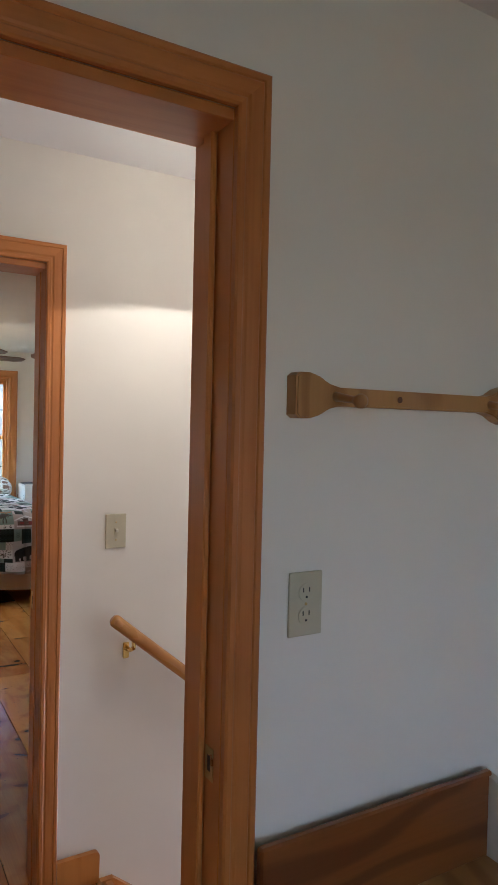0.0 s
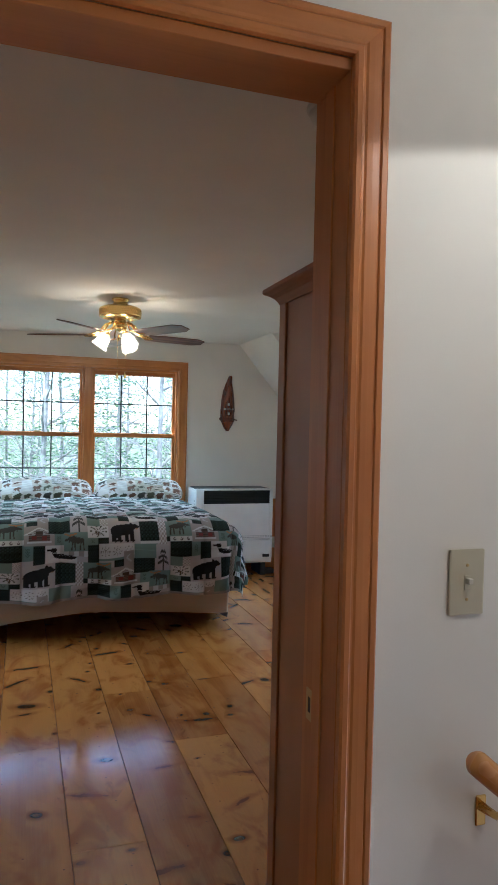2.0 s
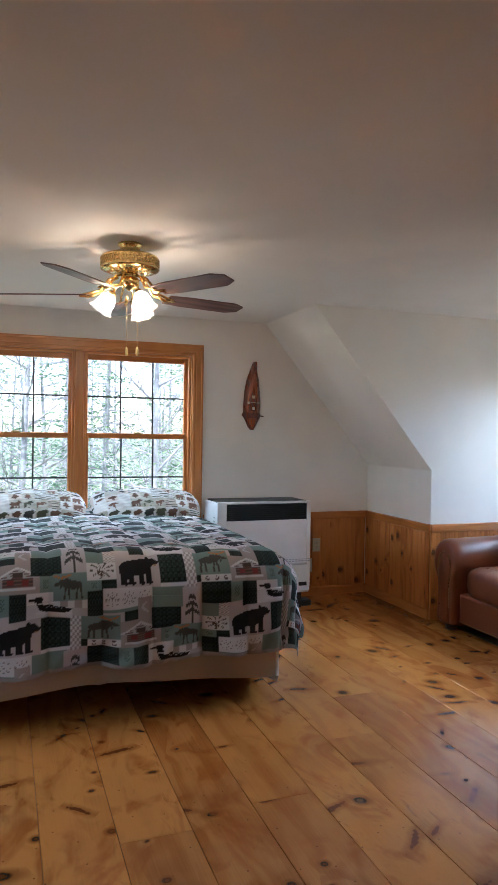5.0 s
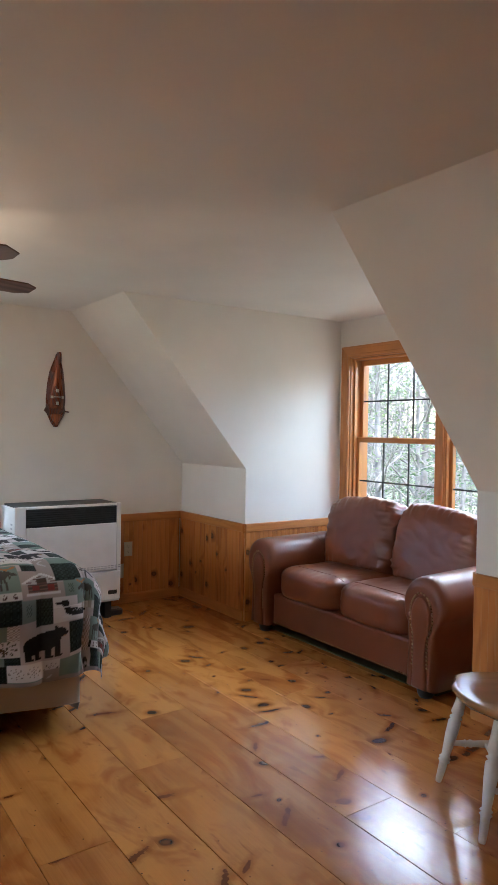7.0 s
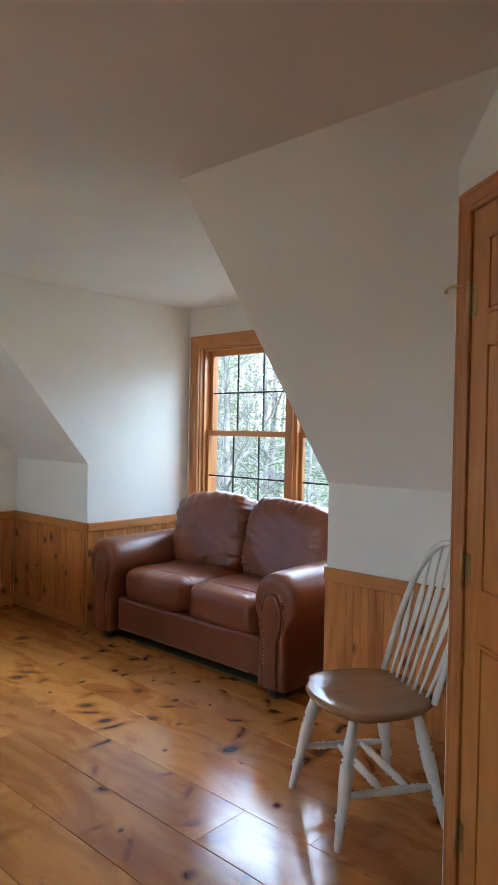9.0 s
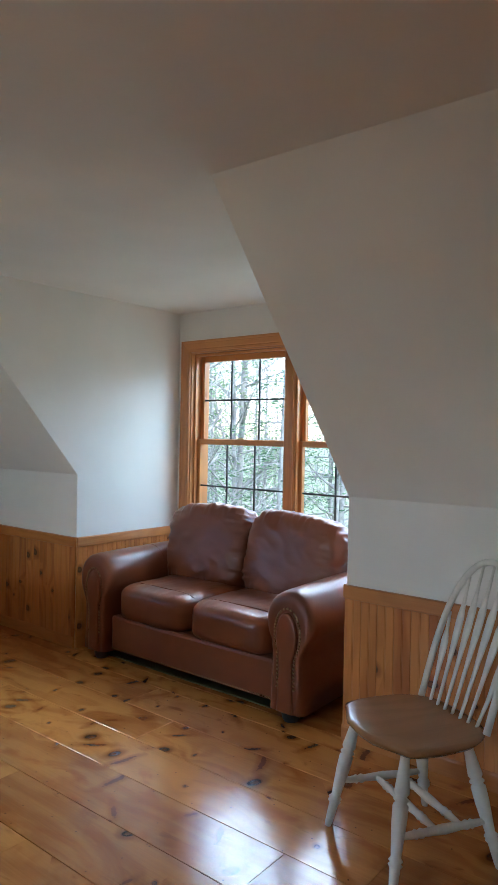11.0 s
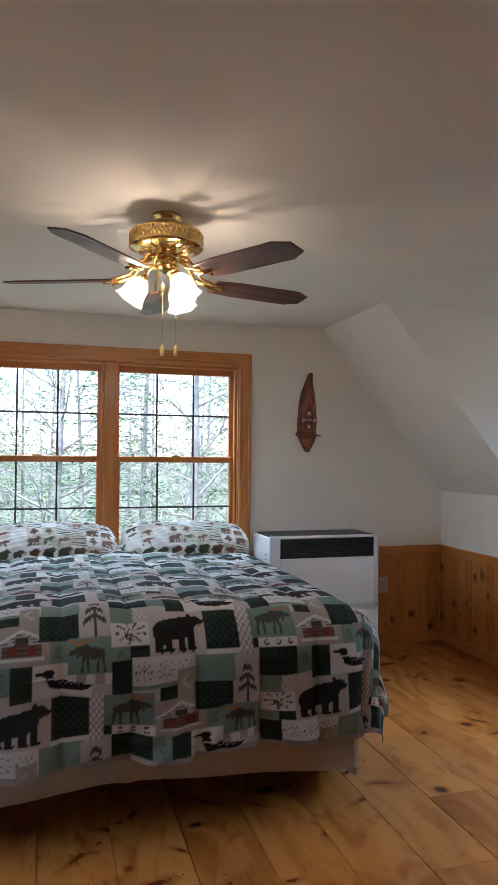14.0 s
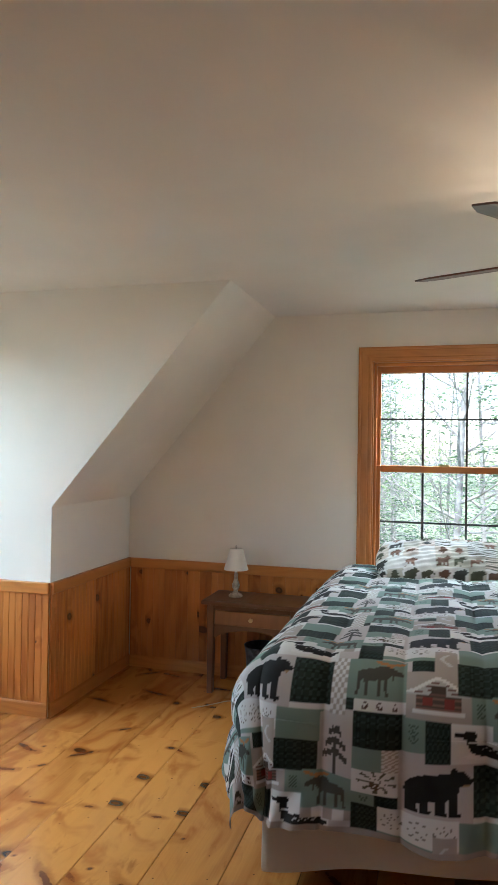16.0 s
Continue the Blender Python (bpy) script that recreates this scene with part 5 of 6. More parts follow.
pts = []
for i in range(33):
    a = radians(180 - i * 180 / 32)
    c, s = math.cos(a), math.sin(a)
    x = 0.205 * math.copysign(abs(c) ** 0.85, c) * (1 - 0.12 * (1 - s))
    h = HOOP_H * abs(s) ** 0.75
    pts.append((x, -0.165 - LEAN_B * h / HOOP_H - 0.02 * (1 - c * c), 0.44 + h))
bm = bmesh.new()
add_tube(bm, pts, 0.0125, 10)
part("hoop", bm, OFFWHITE, chair, "bent white back hoop", smooth=True)
for i in range(7):
    x0, x1 = (i - 3) * 0.042, (i - 3) * 0.056
    h = hoop_at(x1 * 1.02) * 0.99
    bm = bmesh.new()
    rings = []
    for f, w, t in ((0, 0.006, 0.006), (0.12, 0.007, 0.006), (0.3, 0.009, 0.006), (0.55, 0.0195, 0.005), (0.68, 0.02, 0.005), (0.8, 0.009, 0.005), (1.0, 0.005, 0.005)):
        x = x0 + (x1 - x0) * f
        y = -0.165 - LEAN_B * f * h / HOOP_H - 0.02 * math.sin(f * math.pi / 2)
        rings.append([bm.verts.new((x + w * math.cos(q * math.tau / 8), y + t * math.sin(q * math.tau / 8), 0.435 + h * f)) for q in range(8)])
    for p, q in zip(rings, rings[1:]):
        for j in range(8):
            bm.faces.new((p[j], p[(j + 1) % 8], q[(j + 1) % 8], q[j]))
    bm.faces.new(rings[0][::-1])
    bm.faces.new(rings[-1])
    part("spindle", bm, OFFWHITE, chair, "flat arrow-shaped back spindle", smooth=True)

# ---- nightstand, lamp, bin ----
DARKWOOD = wood("dark_brown_furniture", rgb(0.13, 0.048, 0.02), rgb(0.06, 0.022, 0.011), 0.36, rings=18.0, ringed=0.1, vary=0.1, coat=0.2)
MIDWOOD = wood("brown_drawer_front", rgb(0.24, 0.095, 0.035), rgb(0.13, 0.045, 0.018), 0.36, rings=18.0, ringed=0.1, vary=0.1, coat=0.2)
NX0, NX1, NY0, NY1 = -0.96, -0.40, 7.88, 8.19
night = thing("nightstand", "dark brown wooden nightstand with one drawer", "nightstand", at=pose((NX0 + NX1) / 2, (NY0 + NY1) / 2, 0))


def nm_():
    return Matrix.Translation((-(NX0 + NX1) / 2, -(NY0 + NY1) / 2, 0))


part("top", box((NX0 - 0.03, NY0 - 0.025, 0.535), (NX1 + 0.03, NY1 + 0.005, 0.56), 0.007, 2), DARKWOOD, night, m=nm_())
for x in (NX0, NX1 - 0.045):
    for y in (NY0, NY1 - 0.045):
        bm = box((x, y, 0), (x + 0.045, y + 0.045, 0.535), 0.003)
        for v in bm.verts:
            if v.co.z < 0.01:
                v.co.x += 0.006 if v.co.x < x + 0.02 else -0.006
        part("leg", bm, DARKWOOD, night, m=nm_())
for lo, hi in (((NX0 + 0.01, NY0 + 0.045, 0.38), (NX0 + 0.03, NY1 - 0.045, 0.535)), ((NX1 - 0.03, NY0 + 0.045, 0.38), (NX1 - 0.01, NY1 - 0.045, 0.535)), ((NX0 + 0.045, NY1 - 0.03, 0.38), (NX1 - 0.045, NY1 - 0.01, 0.535))):
    part("side_panel", box(lo, hi), DARKWOOD, night, m=nm_())
part("rail", box((NX0 + 0.045, NY0 + 0.008, 0.505), (NX1 - 0.045, NY0 + 0.03, 0.535)), DARKWOOD, night, m=nm_())
dr = part("drawer", box((NX0 + 0.048, NY0 + 0.002, 0.415), (NX1 - 0.048, NY0 + 0.02, 0.502), 0.003), MIDWOOD, night, "brown drawer front", m=nm_())
part("knob", turned([(0.006, 0.0), (0.006, 0.01), (0.013, 0.016), (0.013, 0.022), (0.006, 0.027)], 14, Matrix.Translation((-0.68, NY0 + 0.002, 0.46)) @ Matrix.Rotation(radians(90), 4, "X")), plain("pale_knob", (0.5, 0.33, 0.16), 0.35), dr, "small pale round knob", smooth=True)
arch = [(NX0 + 0.045, 0.415), (NX0 + 0.045, 0.33)] + [(NX0 + 0.045 + (NX1 - NX0 - 0.09) * k / 12, 0.335 + 0.055 * math.sin(math.pi * k / 12) ** 0.7) for k in range(1, 12)] + [(NX1 - 0.045, 0.33), (NX1 - 0.045, 0.415)]
part("apron", prism(arch, NY0 + 0.008, NY0 + 0.028, "y"), DARKWOOD, night, "arched apron", m=nm_())

LINEN = cloth("white_lamp_shade_linen", (0.72, 0.68, 0.60))
BASE = plain("distressed_white_lamp_base", (0.5, 0.46, 0.40), 0.5, vary=0.3, scale=50)
tl = thing("table_lamp", "small white table lamp with a cone shade, unlit", "lamp", at=pose(-0.825, 8.03, 0.56))
part("base", turned([(0.042, 0.0), (0.044, 0.008), (0.036, 0.016), (0.015, 0.026), (0.013, 0.04), (0.022, 0.055), (0.024, 0.075), (0.014, 0.1), (0.011, 0.125), (0.014, 0.13), (0.008, 0.15), (0.008, 0.19)], 24), BASE, tl, smooth=True)
part("shade", turned([(0.076, 0.168), (0.075, 0.17), (0.042, 0.295), (0.04, 0.297)], 32, cap=False), LINEN, tl, "white linen cone shade", smooth=True)
part("finial", turned([(0.004, 0.19), (0.004, 0.3), (0.007, 0.308), (0.003, 0.318)], 10), BASE, tl)
solo("waste_bin", turned([(0.085, 0.001), (0.1, 0.22), (0.108, 0.262), (0.111, 0.268), (0.105, 0.268), (0.095, 0.2), (0.08, 0.012)], 28, Matrix.Translation((-0.66, 8.06, 0))), plain("patterned_bin", (0.07, 0.075, 0.08), 0.4, vary=0.8, scale=34), "dark patterned metal waste bin under the nightstand", "waste bin", smooth=True)
CORD = plain("tan_cord", (0.45, 0.35, 0.2), 0.5)
bm = tube([(-0.95 + 0.42 * f + 0.02 * math.sin(f * 9), 7.62 + 0.3 * math.sin(f * 2.6) - 0.24 * f, 0.004) for f in [i / 30 for i in range(31)]], 0.0028, 6)
solo("lamp_cord", bm, CORD, "thin tan lamp cord lying on the floor", "cord", smooth=True)

# ---- armoire beside the door ----
AX0, AX1, AY0, AY1 = 0.945, 1.66, 2.64, 3.245
arm_ = thing("armoire", "tall brown wooden armoire with a moulded cornice, seen from its side", "wardrobe", at=pose((AX0 + AX1) / 2, (AY0 + AY1) / 2, 0))
am = Matrix.Translation((-(AX0 + AX1) / 2, -(AY0 + AY1) / 2, 0))
ARM = wood("brown_armoire_wood", rgb(0.42, 0.165, 0.052), rgb(0.27, 0.098, 0.03), 0.42, rings=9.0, ringed=0.2, vary=0.1, coat=0.2)


def upright(nm, lo, hi, mat=ARM, label="", bevel=0.002):
    """A board whose grain runs upright."""
    m = am @ basis(lo, (1, 0, 0), (0, 0, 1)) @ pose(0, 0, 0)
    return part(nm, box((0, 0, -(hi[1] - lo[1])), (hi[0] - lo[0], hi[2] - lo[2], 0), bevel), mat, arm_, label, m)


for x0, x1 in ((AX0 + 0.006, AX0 + 0.02), (AX1 - 0.02, AX1 - 0.006)):
    upright("side_panel", (x0, AY0 + 0.03, 0.06), (x1, AY1 - 0.03, 1.79))
for x0 in (AX0, AX1 - 0.04):
    upright("corner_post", (x0, AY1 - 0.045, 0), (x0 + 0.04, AY1, 1.79))
    upright("corner_post", (x0, AY0, 0), (x0 + 0.04, AY0 + 0.045, 1.79))
upright("back_panel", (AX0 + 0.04, AY0 + 0.004, 0.06), (AX1 - 0.04, AY0 + 0.016, 1.79))
for x0, x1 in ((AX0 + 0.042, (AX0 + AX1) / 2 - 0.001), ((AX0 + AX1) / 2 + 0.001, AX1 - 0.042)):
    d_ = upright("door", (x0, AY1 - 0.024, 0.12), (x1, AY1 - 0.003, 1.76))
    part("knob", turned([(0.007, 0.0), (0.007, 0.012), (0.014, 0.02), (0.006, 0.03)], 12, am @ Matrix.Translation(((AX0 + AX1) / 2 + (0.03 if x0 > 1.2 else -0.03), AY1 - 0.003, 0.95)) @ Matrix.Rotation(radians(-90), 4, "X")), DULL_BRASS, arm_)
part("bottom", box((AX0 + 0.02, AY0 + 0.02, 0.06), (AX1 - 0.02, AY1 - 0.03, 0.1)), ARM, arm_, m=am)
cove = [(0.0, 1.785), (0.004, 1.793), (0.012, 1.803), (0.023, 1.811), (0.034, 1.816), (0.038, 1.82), (0.038, 1.829), (0.035, 1.832)]
bm = bmesh.new()
rings = []
for g, z in cove:
    rings.append([bm.verts.new(p) for p in ((AX0 - g, AY0, z), (AX1 + g, AY0, z), (AX1 + g, AY1 + g, z), (AX0 - g, AY1 + g, z))])
for a, b in zip(rings, rings[1:]):
    for i in range(4):
        bm.faces.new((a[i], a[(i + 1) % 4], b[(i + 1) % 4], b[i]))
bm.faces.new(rings[0][::-1])
bm.faces.new(rings[-1])
bmesh.ops.recalc_face_normals(bm, faces=bm.faces)
part("cornice", bm, ARM, arm_, "coved cornice", am)

# ---- smoke detector, switches, outlets ----
sd = thing("smoke_detector", "round white plastic smoke detector on the ceiling", "smoke detector", at=pose(1.07, 3.2, CEIL_Z))
IV = plain("ivory_plastic", (0.66, 0.62, 0.52), 0.4, vary=0.05)
part("base", turned([(0.07, 0.0), (0.072, -0.01), (0.068, -0.016)], 32), IV, sd, smooth=True)
part("cover", turned([(0.064, -0.014), (0.06, -0.032), (0.045, -0.042), (0.02, -0.044)], 32), IV, sd, smooth=True)
part("test_button", turned([(0.01, -0.04), (0.009, -0.047), (0.002, -0.048)], 14, Matrix.Translation((0.02, 0.015, 0))), GREY, sd)


def plate(name, m, label, category, kind):
    """A wall plate facing its own +z: 'switch' or 'outlet'."""
    t = thing(name, label, category, at=m)
    part("cover_plate", box((-0.036, -0.058, 0.0005), (0.036, 0.058, 0.006), 0.003, 2), ALMOND, t)
    if kind == "switch":
        part("toggle_slot", box((-0.006, -0.013, 0.006), (0.006, 0.013, 0.0075), 0.0005), ALMOND, t)
        part("toggle", box((-0.0045, -0.002, 0.0075), (0.0045, 0.008, 0.018), 0.001), IV, t)
    else:
        for y in (-0.021, 0.021):
            o = part("socket", turned([(0.0165, 0.006), (0.0165, 0.0078)], 20, Matrix.Translation((0, y, 0))), ALMOND, t)
            part("slots", boxes(((-0.008, y + 0.001, 0.0078), (-0.006, y + 0.009, 0.0084)), ((0.005, y + 0.001, 0.0078), (0.007, y + 0.009, 0.0084)), ((-0.002, y - 0.01, 0.0078), (0.002, y - 0.006, 0.0084))), BLACK, o)
    for y in ((-0.03, 0.03) if kind == "switch" else (0,)):
        part("screw", turned([(0.003, 0.006), (0.0026, 0.0073)], 8, Matrix.Translation((0, y, 0))), DULL_BRASS, t)
    return t


def facing_south(x, y, z):
    return basis((x, y, z), (1, 0, 0), (0, 0, 1))


plate("light_switch", facing_south(1.021, Y_B0, 1.18), "almond plastic light switch on the landing wall", "switch", "switch")
plate("double_outlet", facing_south(0.953, Y_A0, 1.225), "almond plastic outlet plate beside the doorway", "outlet", "outlet")
plate("outlet", facing_south(2.895, BED_Y - 0.021, 0.445), "almond outlet on the pine wainscot", "outlet", "outlet")
plate("phone_jack", facing_south(2.82, BED_Y - 0.021, 0.27), "small almond wall plate low on the wainscot", "outlet", "switch")

# ---- landing: handrail, pendant, stairs ----
OAK = wood("golden_handrail_wood", rgb(0.60, 0.29, 0.085), rgb(0.42, 0.17, 0.045), 0.3, rings=24.0, vary=0.0, coat=0.4)
rail = thing("handrail", "round golden wooden handrail on brass brackets", "handrail", at=pose(1.0, 2.42, 0.895))
slope_ = Vector((1, 0, -0.835)).normalized()
m = basis((0, 0, 0), (0, 1, 0), slope_)
bar_m = Matrix((Vector((0, 1, 0)), slope_, Vector((0, 1, 0)).cross(slope_))).transposed().to_4x4()
part("rail_bar", turned([(0.014, -0.012), (0.02, -0.004), (0.021, 0.0), (0.021, 3.4), (0.016, 3.412)], 20, Matrix.Rotation(radians(-90), 4, "X")), OAK, rail, m=bar_m, smooth=True)
for k in (0.085, 1.1, 2.2):
    p = slope_ * k
    w_ = Y_B0 - 2.42
    b = part("bracket", tube([p + Vector((0, 0, -0.02)), p + Vector((0, 0, -0.045)), p + Vector((0, w_ * 0.4, -0.06)), p + Vector((0, w_ - 0.002, -0.065))], [0.008, 0.007, 0.007, 0.009], 8), BRASS, rail, "brass rail bracket", smooth=True)
    part("bracket_plate", box(p + Vector((-0.011, w_ - 0.005, -0.1)), p + Vector((0.011, w_ - 0.0005, -0.045)), 0.002), BRASS, b)
PX, PY = 1.19, 1.965
BRONZE = plain("dark_bronze", (0.10, 0.065, 0.035), 0.38, 0.8)
pend = thing("pendant_lamp", "bell-shaped white glass pendant lamp on a bronze chain, lit", "lamp", at=pose(PX, PY, 0))
part("canopy", turned([(0.065, LAND_Z - 0.0005), (0.066, LAND_Z - 0.012), (0.045, LAND_Z - 0.024), (0.012, LAND_Z - 0.03)], 28), BRONZE, pend, smooth=True)
for k in range(4):
    bm = bmesh.new()
    z = 2.375 - k * 0.02
    ring = [(0.007 * math.cos(q * math.tau / 14), 0, z + 0.014 * math.sin(q * math.tau / 14)) for q in range(15)]
    add_tube(bm, ring, 0.0022, 6)
    part("chain_link", bm, BRONZE, pend, m=pose(0, 0, 0, 0, 0, 90 * (k % 2)), smooth=True)
part("lamp_cap", turned([(0.008, 2.297), (0.016, 2.285), (0.03, 2.275), (0.036, 2.258), (0.031, 2.25), (0.038, 2.241), (0.036, 2.23)], 28), BRONZE, pend, smooth=True)
MILK = shade_glass("milk_glass_shade", 0.26, 0.15, 0.42)
part("shade", turned([(0.036, 2.239), (0.05, 2.231), (0.061, 2.215), (0.067, 2.189), (0.073, 2.165), (0.087, 2.145), (0.102, 2.131), (0.106, 2.125)], 40, cap=False), MILK, pend, "bell-shaped milk glass shade", smooth=True)
lamp("pendant_bulb", "POINT", 1.85, (1.0, 0.84, 0.64), Matrix.Translation((PX, PY, 2.17)), 0.004)

stairs = thing("stairs", "wooden stairs going down beside the landing", "stairs", kind="structure")
for k in range(14):
    x, z = 1.0 + k * 0.23, -0.185 * (k + 1)
    m = basis((x - 0.03, Y_B0 - 0.03, z), (1, 0, 0), (0, -1, 0))
    part("tread", box((0, 0, 0), (0.26, Y_B0 - Y_A1 - 0.06, 0.03), 0.006), FLOOR, stairs, m=basis((x + 0.23, Y_A1 + 0.03, z - 0.03), (-1, 0, 0), (0, -1, 0)) @ pose(0, -(Y_B0 - Y_A1 - 0.06), 0))
    part("riser", box((x, Y_A1 + 0.03, z), (x + 0.02, Y_B0 - 0.03, z + 0.185)), CASING2, stairs)
bm = prism([(0.985, 0.0), (1.03, 0.0), (4.3, -2.66), (4.3, -2.95), (0.985, -0.3)], Y_B0 - 0.022, Y_B0 - 0.001)
part("skirt_board", bm, CASING2, stairs)

# ---- first room: peg rail, washstand ----
PEG = wood("honey_peg_rail_wood", rgb(0.50, 0.26, 0.085), rgb(0.33, 0.15, 0.045), 0.4, rings=14.0, vary=0.0, coat=0.2)
pr = thing("peg_rail", "honey-coloured wooden peg rail with flared ends", "coat rack", at=pose(0.905, Y_A0, 1.597))
half = []
L = 0.57
for f, h in ((0, 0.034), (0.008, 0.04), (0.03, 0.04), (0.05, 0.034), (0.072, 0.022), (0.095, 0.0165), (0.28, 0.0165)):
    half.append((f, h))
top = half + [(L - f, h) for f, h in half[::-1]]
outline = [(f, h) for f, h in top] + [(f, -h) for f, h in top[::-1]]
bm = prism(outline, -0.032, -0.0005, "y")
bmesh.ops.bevel(bm, geom=[e for e in bm.edges if abs(e.verts[0].co.y - e.verts[1].co.y) < 0.001 and e.verts[0].co.y < -0.03], offset=0.003, segments=2, affect="EDGES")
part("backboard", bm, PEG, pr, m=basis((0, 0, 0), (0, 0, 1), (1, 0, 0)) @ basis((0, 0, 0), (0, 0, 1), (1, 0, 0)).inverted())
for x in (0.085, 0.485):
    part("peg", turned([(0.009, 0.0), (0.0075, 0.02), (0.0065, 0.05), (0.009, 0.058), (0.013, 0.066), (0.012, 0.074), (0.006, 0.078)], 14, Matrix.Translation((x, -0.031, 0.0)) @ Matrix.Rotation(radians(98), 4, "X")), PEG, pr, smooth=True)
part("screw_hole", turned([(0.006, 0.0), (0.006, 0.0012)], 12, Matrix.Translation((0.235, -0.0318, 0)) @ Matrix.Rotation(radians(90), 4, "X")), DARKWOOD, pr, "dark plugged screw hole")
WASH = wood("dark_stained_pine", rgb(0.26, 0.085, 0.018), rgb(0.13, 0.035, 0.007), 0.35, knots=0.4, rings=10.0, vary=0.2)
ws = thing("washstand", "dark pine washstand with a low splashback and curved end, lit side painted pale", "cabinet", at=pose(1.17, 1.055, -0.022))
part("body", box((-0.27, -0.2, 0.05), (0.28, 0.215, 0.64), 0.004), WASH, ws)
part("top", box((-0.325, -0.215, 0.64), (0.295, 0.22, 0.665), 0.005), PEG, ws, "honey-coloured wooden top")
part("splashback", box((0, 0, 0), (0.18, 0.575, 0.018), 0.004), WASH, ws, m=basis((-0.318, 0.218, 0.845), (0, 0, -1), (1, 0, 0)))
curve = [(0.236, 0.667)] + [(0.236, 0.842)] + [(0.236 - 0.42 * k / 10, 0.842 - 0.16 * (1 - math.cos(math.pi * k / 10)) / 2 - 0.015 * math.sin(math.pi * k / 5)) for k in range(1, 10)] + [(-0.19, 0.667)]
# off-white in place of pine puts the light on this end into its colour
part("end_board", prism([(p[0] - 0.018, p[1]) for p in curve], 0.245, 0.263, "x"), OFFWHITE, ws, "curved end board, its lit side painted pale")
part("plinth", box((-0.25, -0.17, 0.022), (0.26, 0.2, 0.05)), WASH, ws)

# ---- outside: ground and trees ----
LITTER = plain("leaf_litter_ground", (0.14, 0.16, 0.08), 0.95, vary=0.4, scale=1.2, grain=14, bump=0.6)
bm = bmesh.new()
bmesh.ops.create_grid(bm, x_segments=60, y_segments=60, size=400)
for v in bm.verts:
    v.co.z = -3.3 + (0.6 * noise.noise(v.co * 0.04) if v.co.length > 25 else 0)
solo("ground", bm, LITTER, "leaf-strewn forest ground", "ground", "structure")
BARK = plain("pale_grey_bark", (0.36, 0.33, 0.29), 0.9, vary=0.45, scale=5, grain=40, bump=0.8)


def leaf_mat(name, a, b):
    m = Nodes(name)
    g = m.tree.nodes.new("ShaderNodeNewGeometry")
    c = m.mix(g.outputs["Random Per Island"], rgb(*a), rgb(*b))
    c = m.mix(m.math("MULTIPLY", m.noise(m.coords(), 3.0), 0.4), c, rgb(*[q * 0.6 for q in a]))
    m.done(c, 0.6)
    back, half = m.tree.nodes.new("ShaderNodeBsdfTranslucent"), m.tree.nodes.new("ShaderNodeMixShader")
    m.put(back.inputs[0], c)
    half.inputs[0].default_value = 0.5
    m.tree.links.new(m.bsdf.outputs[0], half.inputs[1])
    m.tree.links.new(back.outputs[0], half.inputs[2])
    m.tree.links.new(half.outputs[0], m.out.inputs[0])
    return m.mat


LEAF = leaf_mat("spring_leaves", (0.17, 0.25, 0.10), (0.33, 0.42, 0.20))
NEEDLE = leaf_mat("conifer_needles", (0.09, 0.15, 0.08), (0.17, 0.25, 0.13))


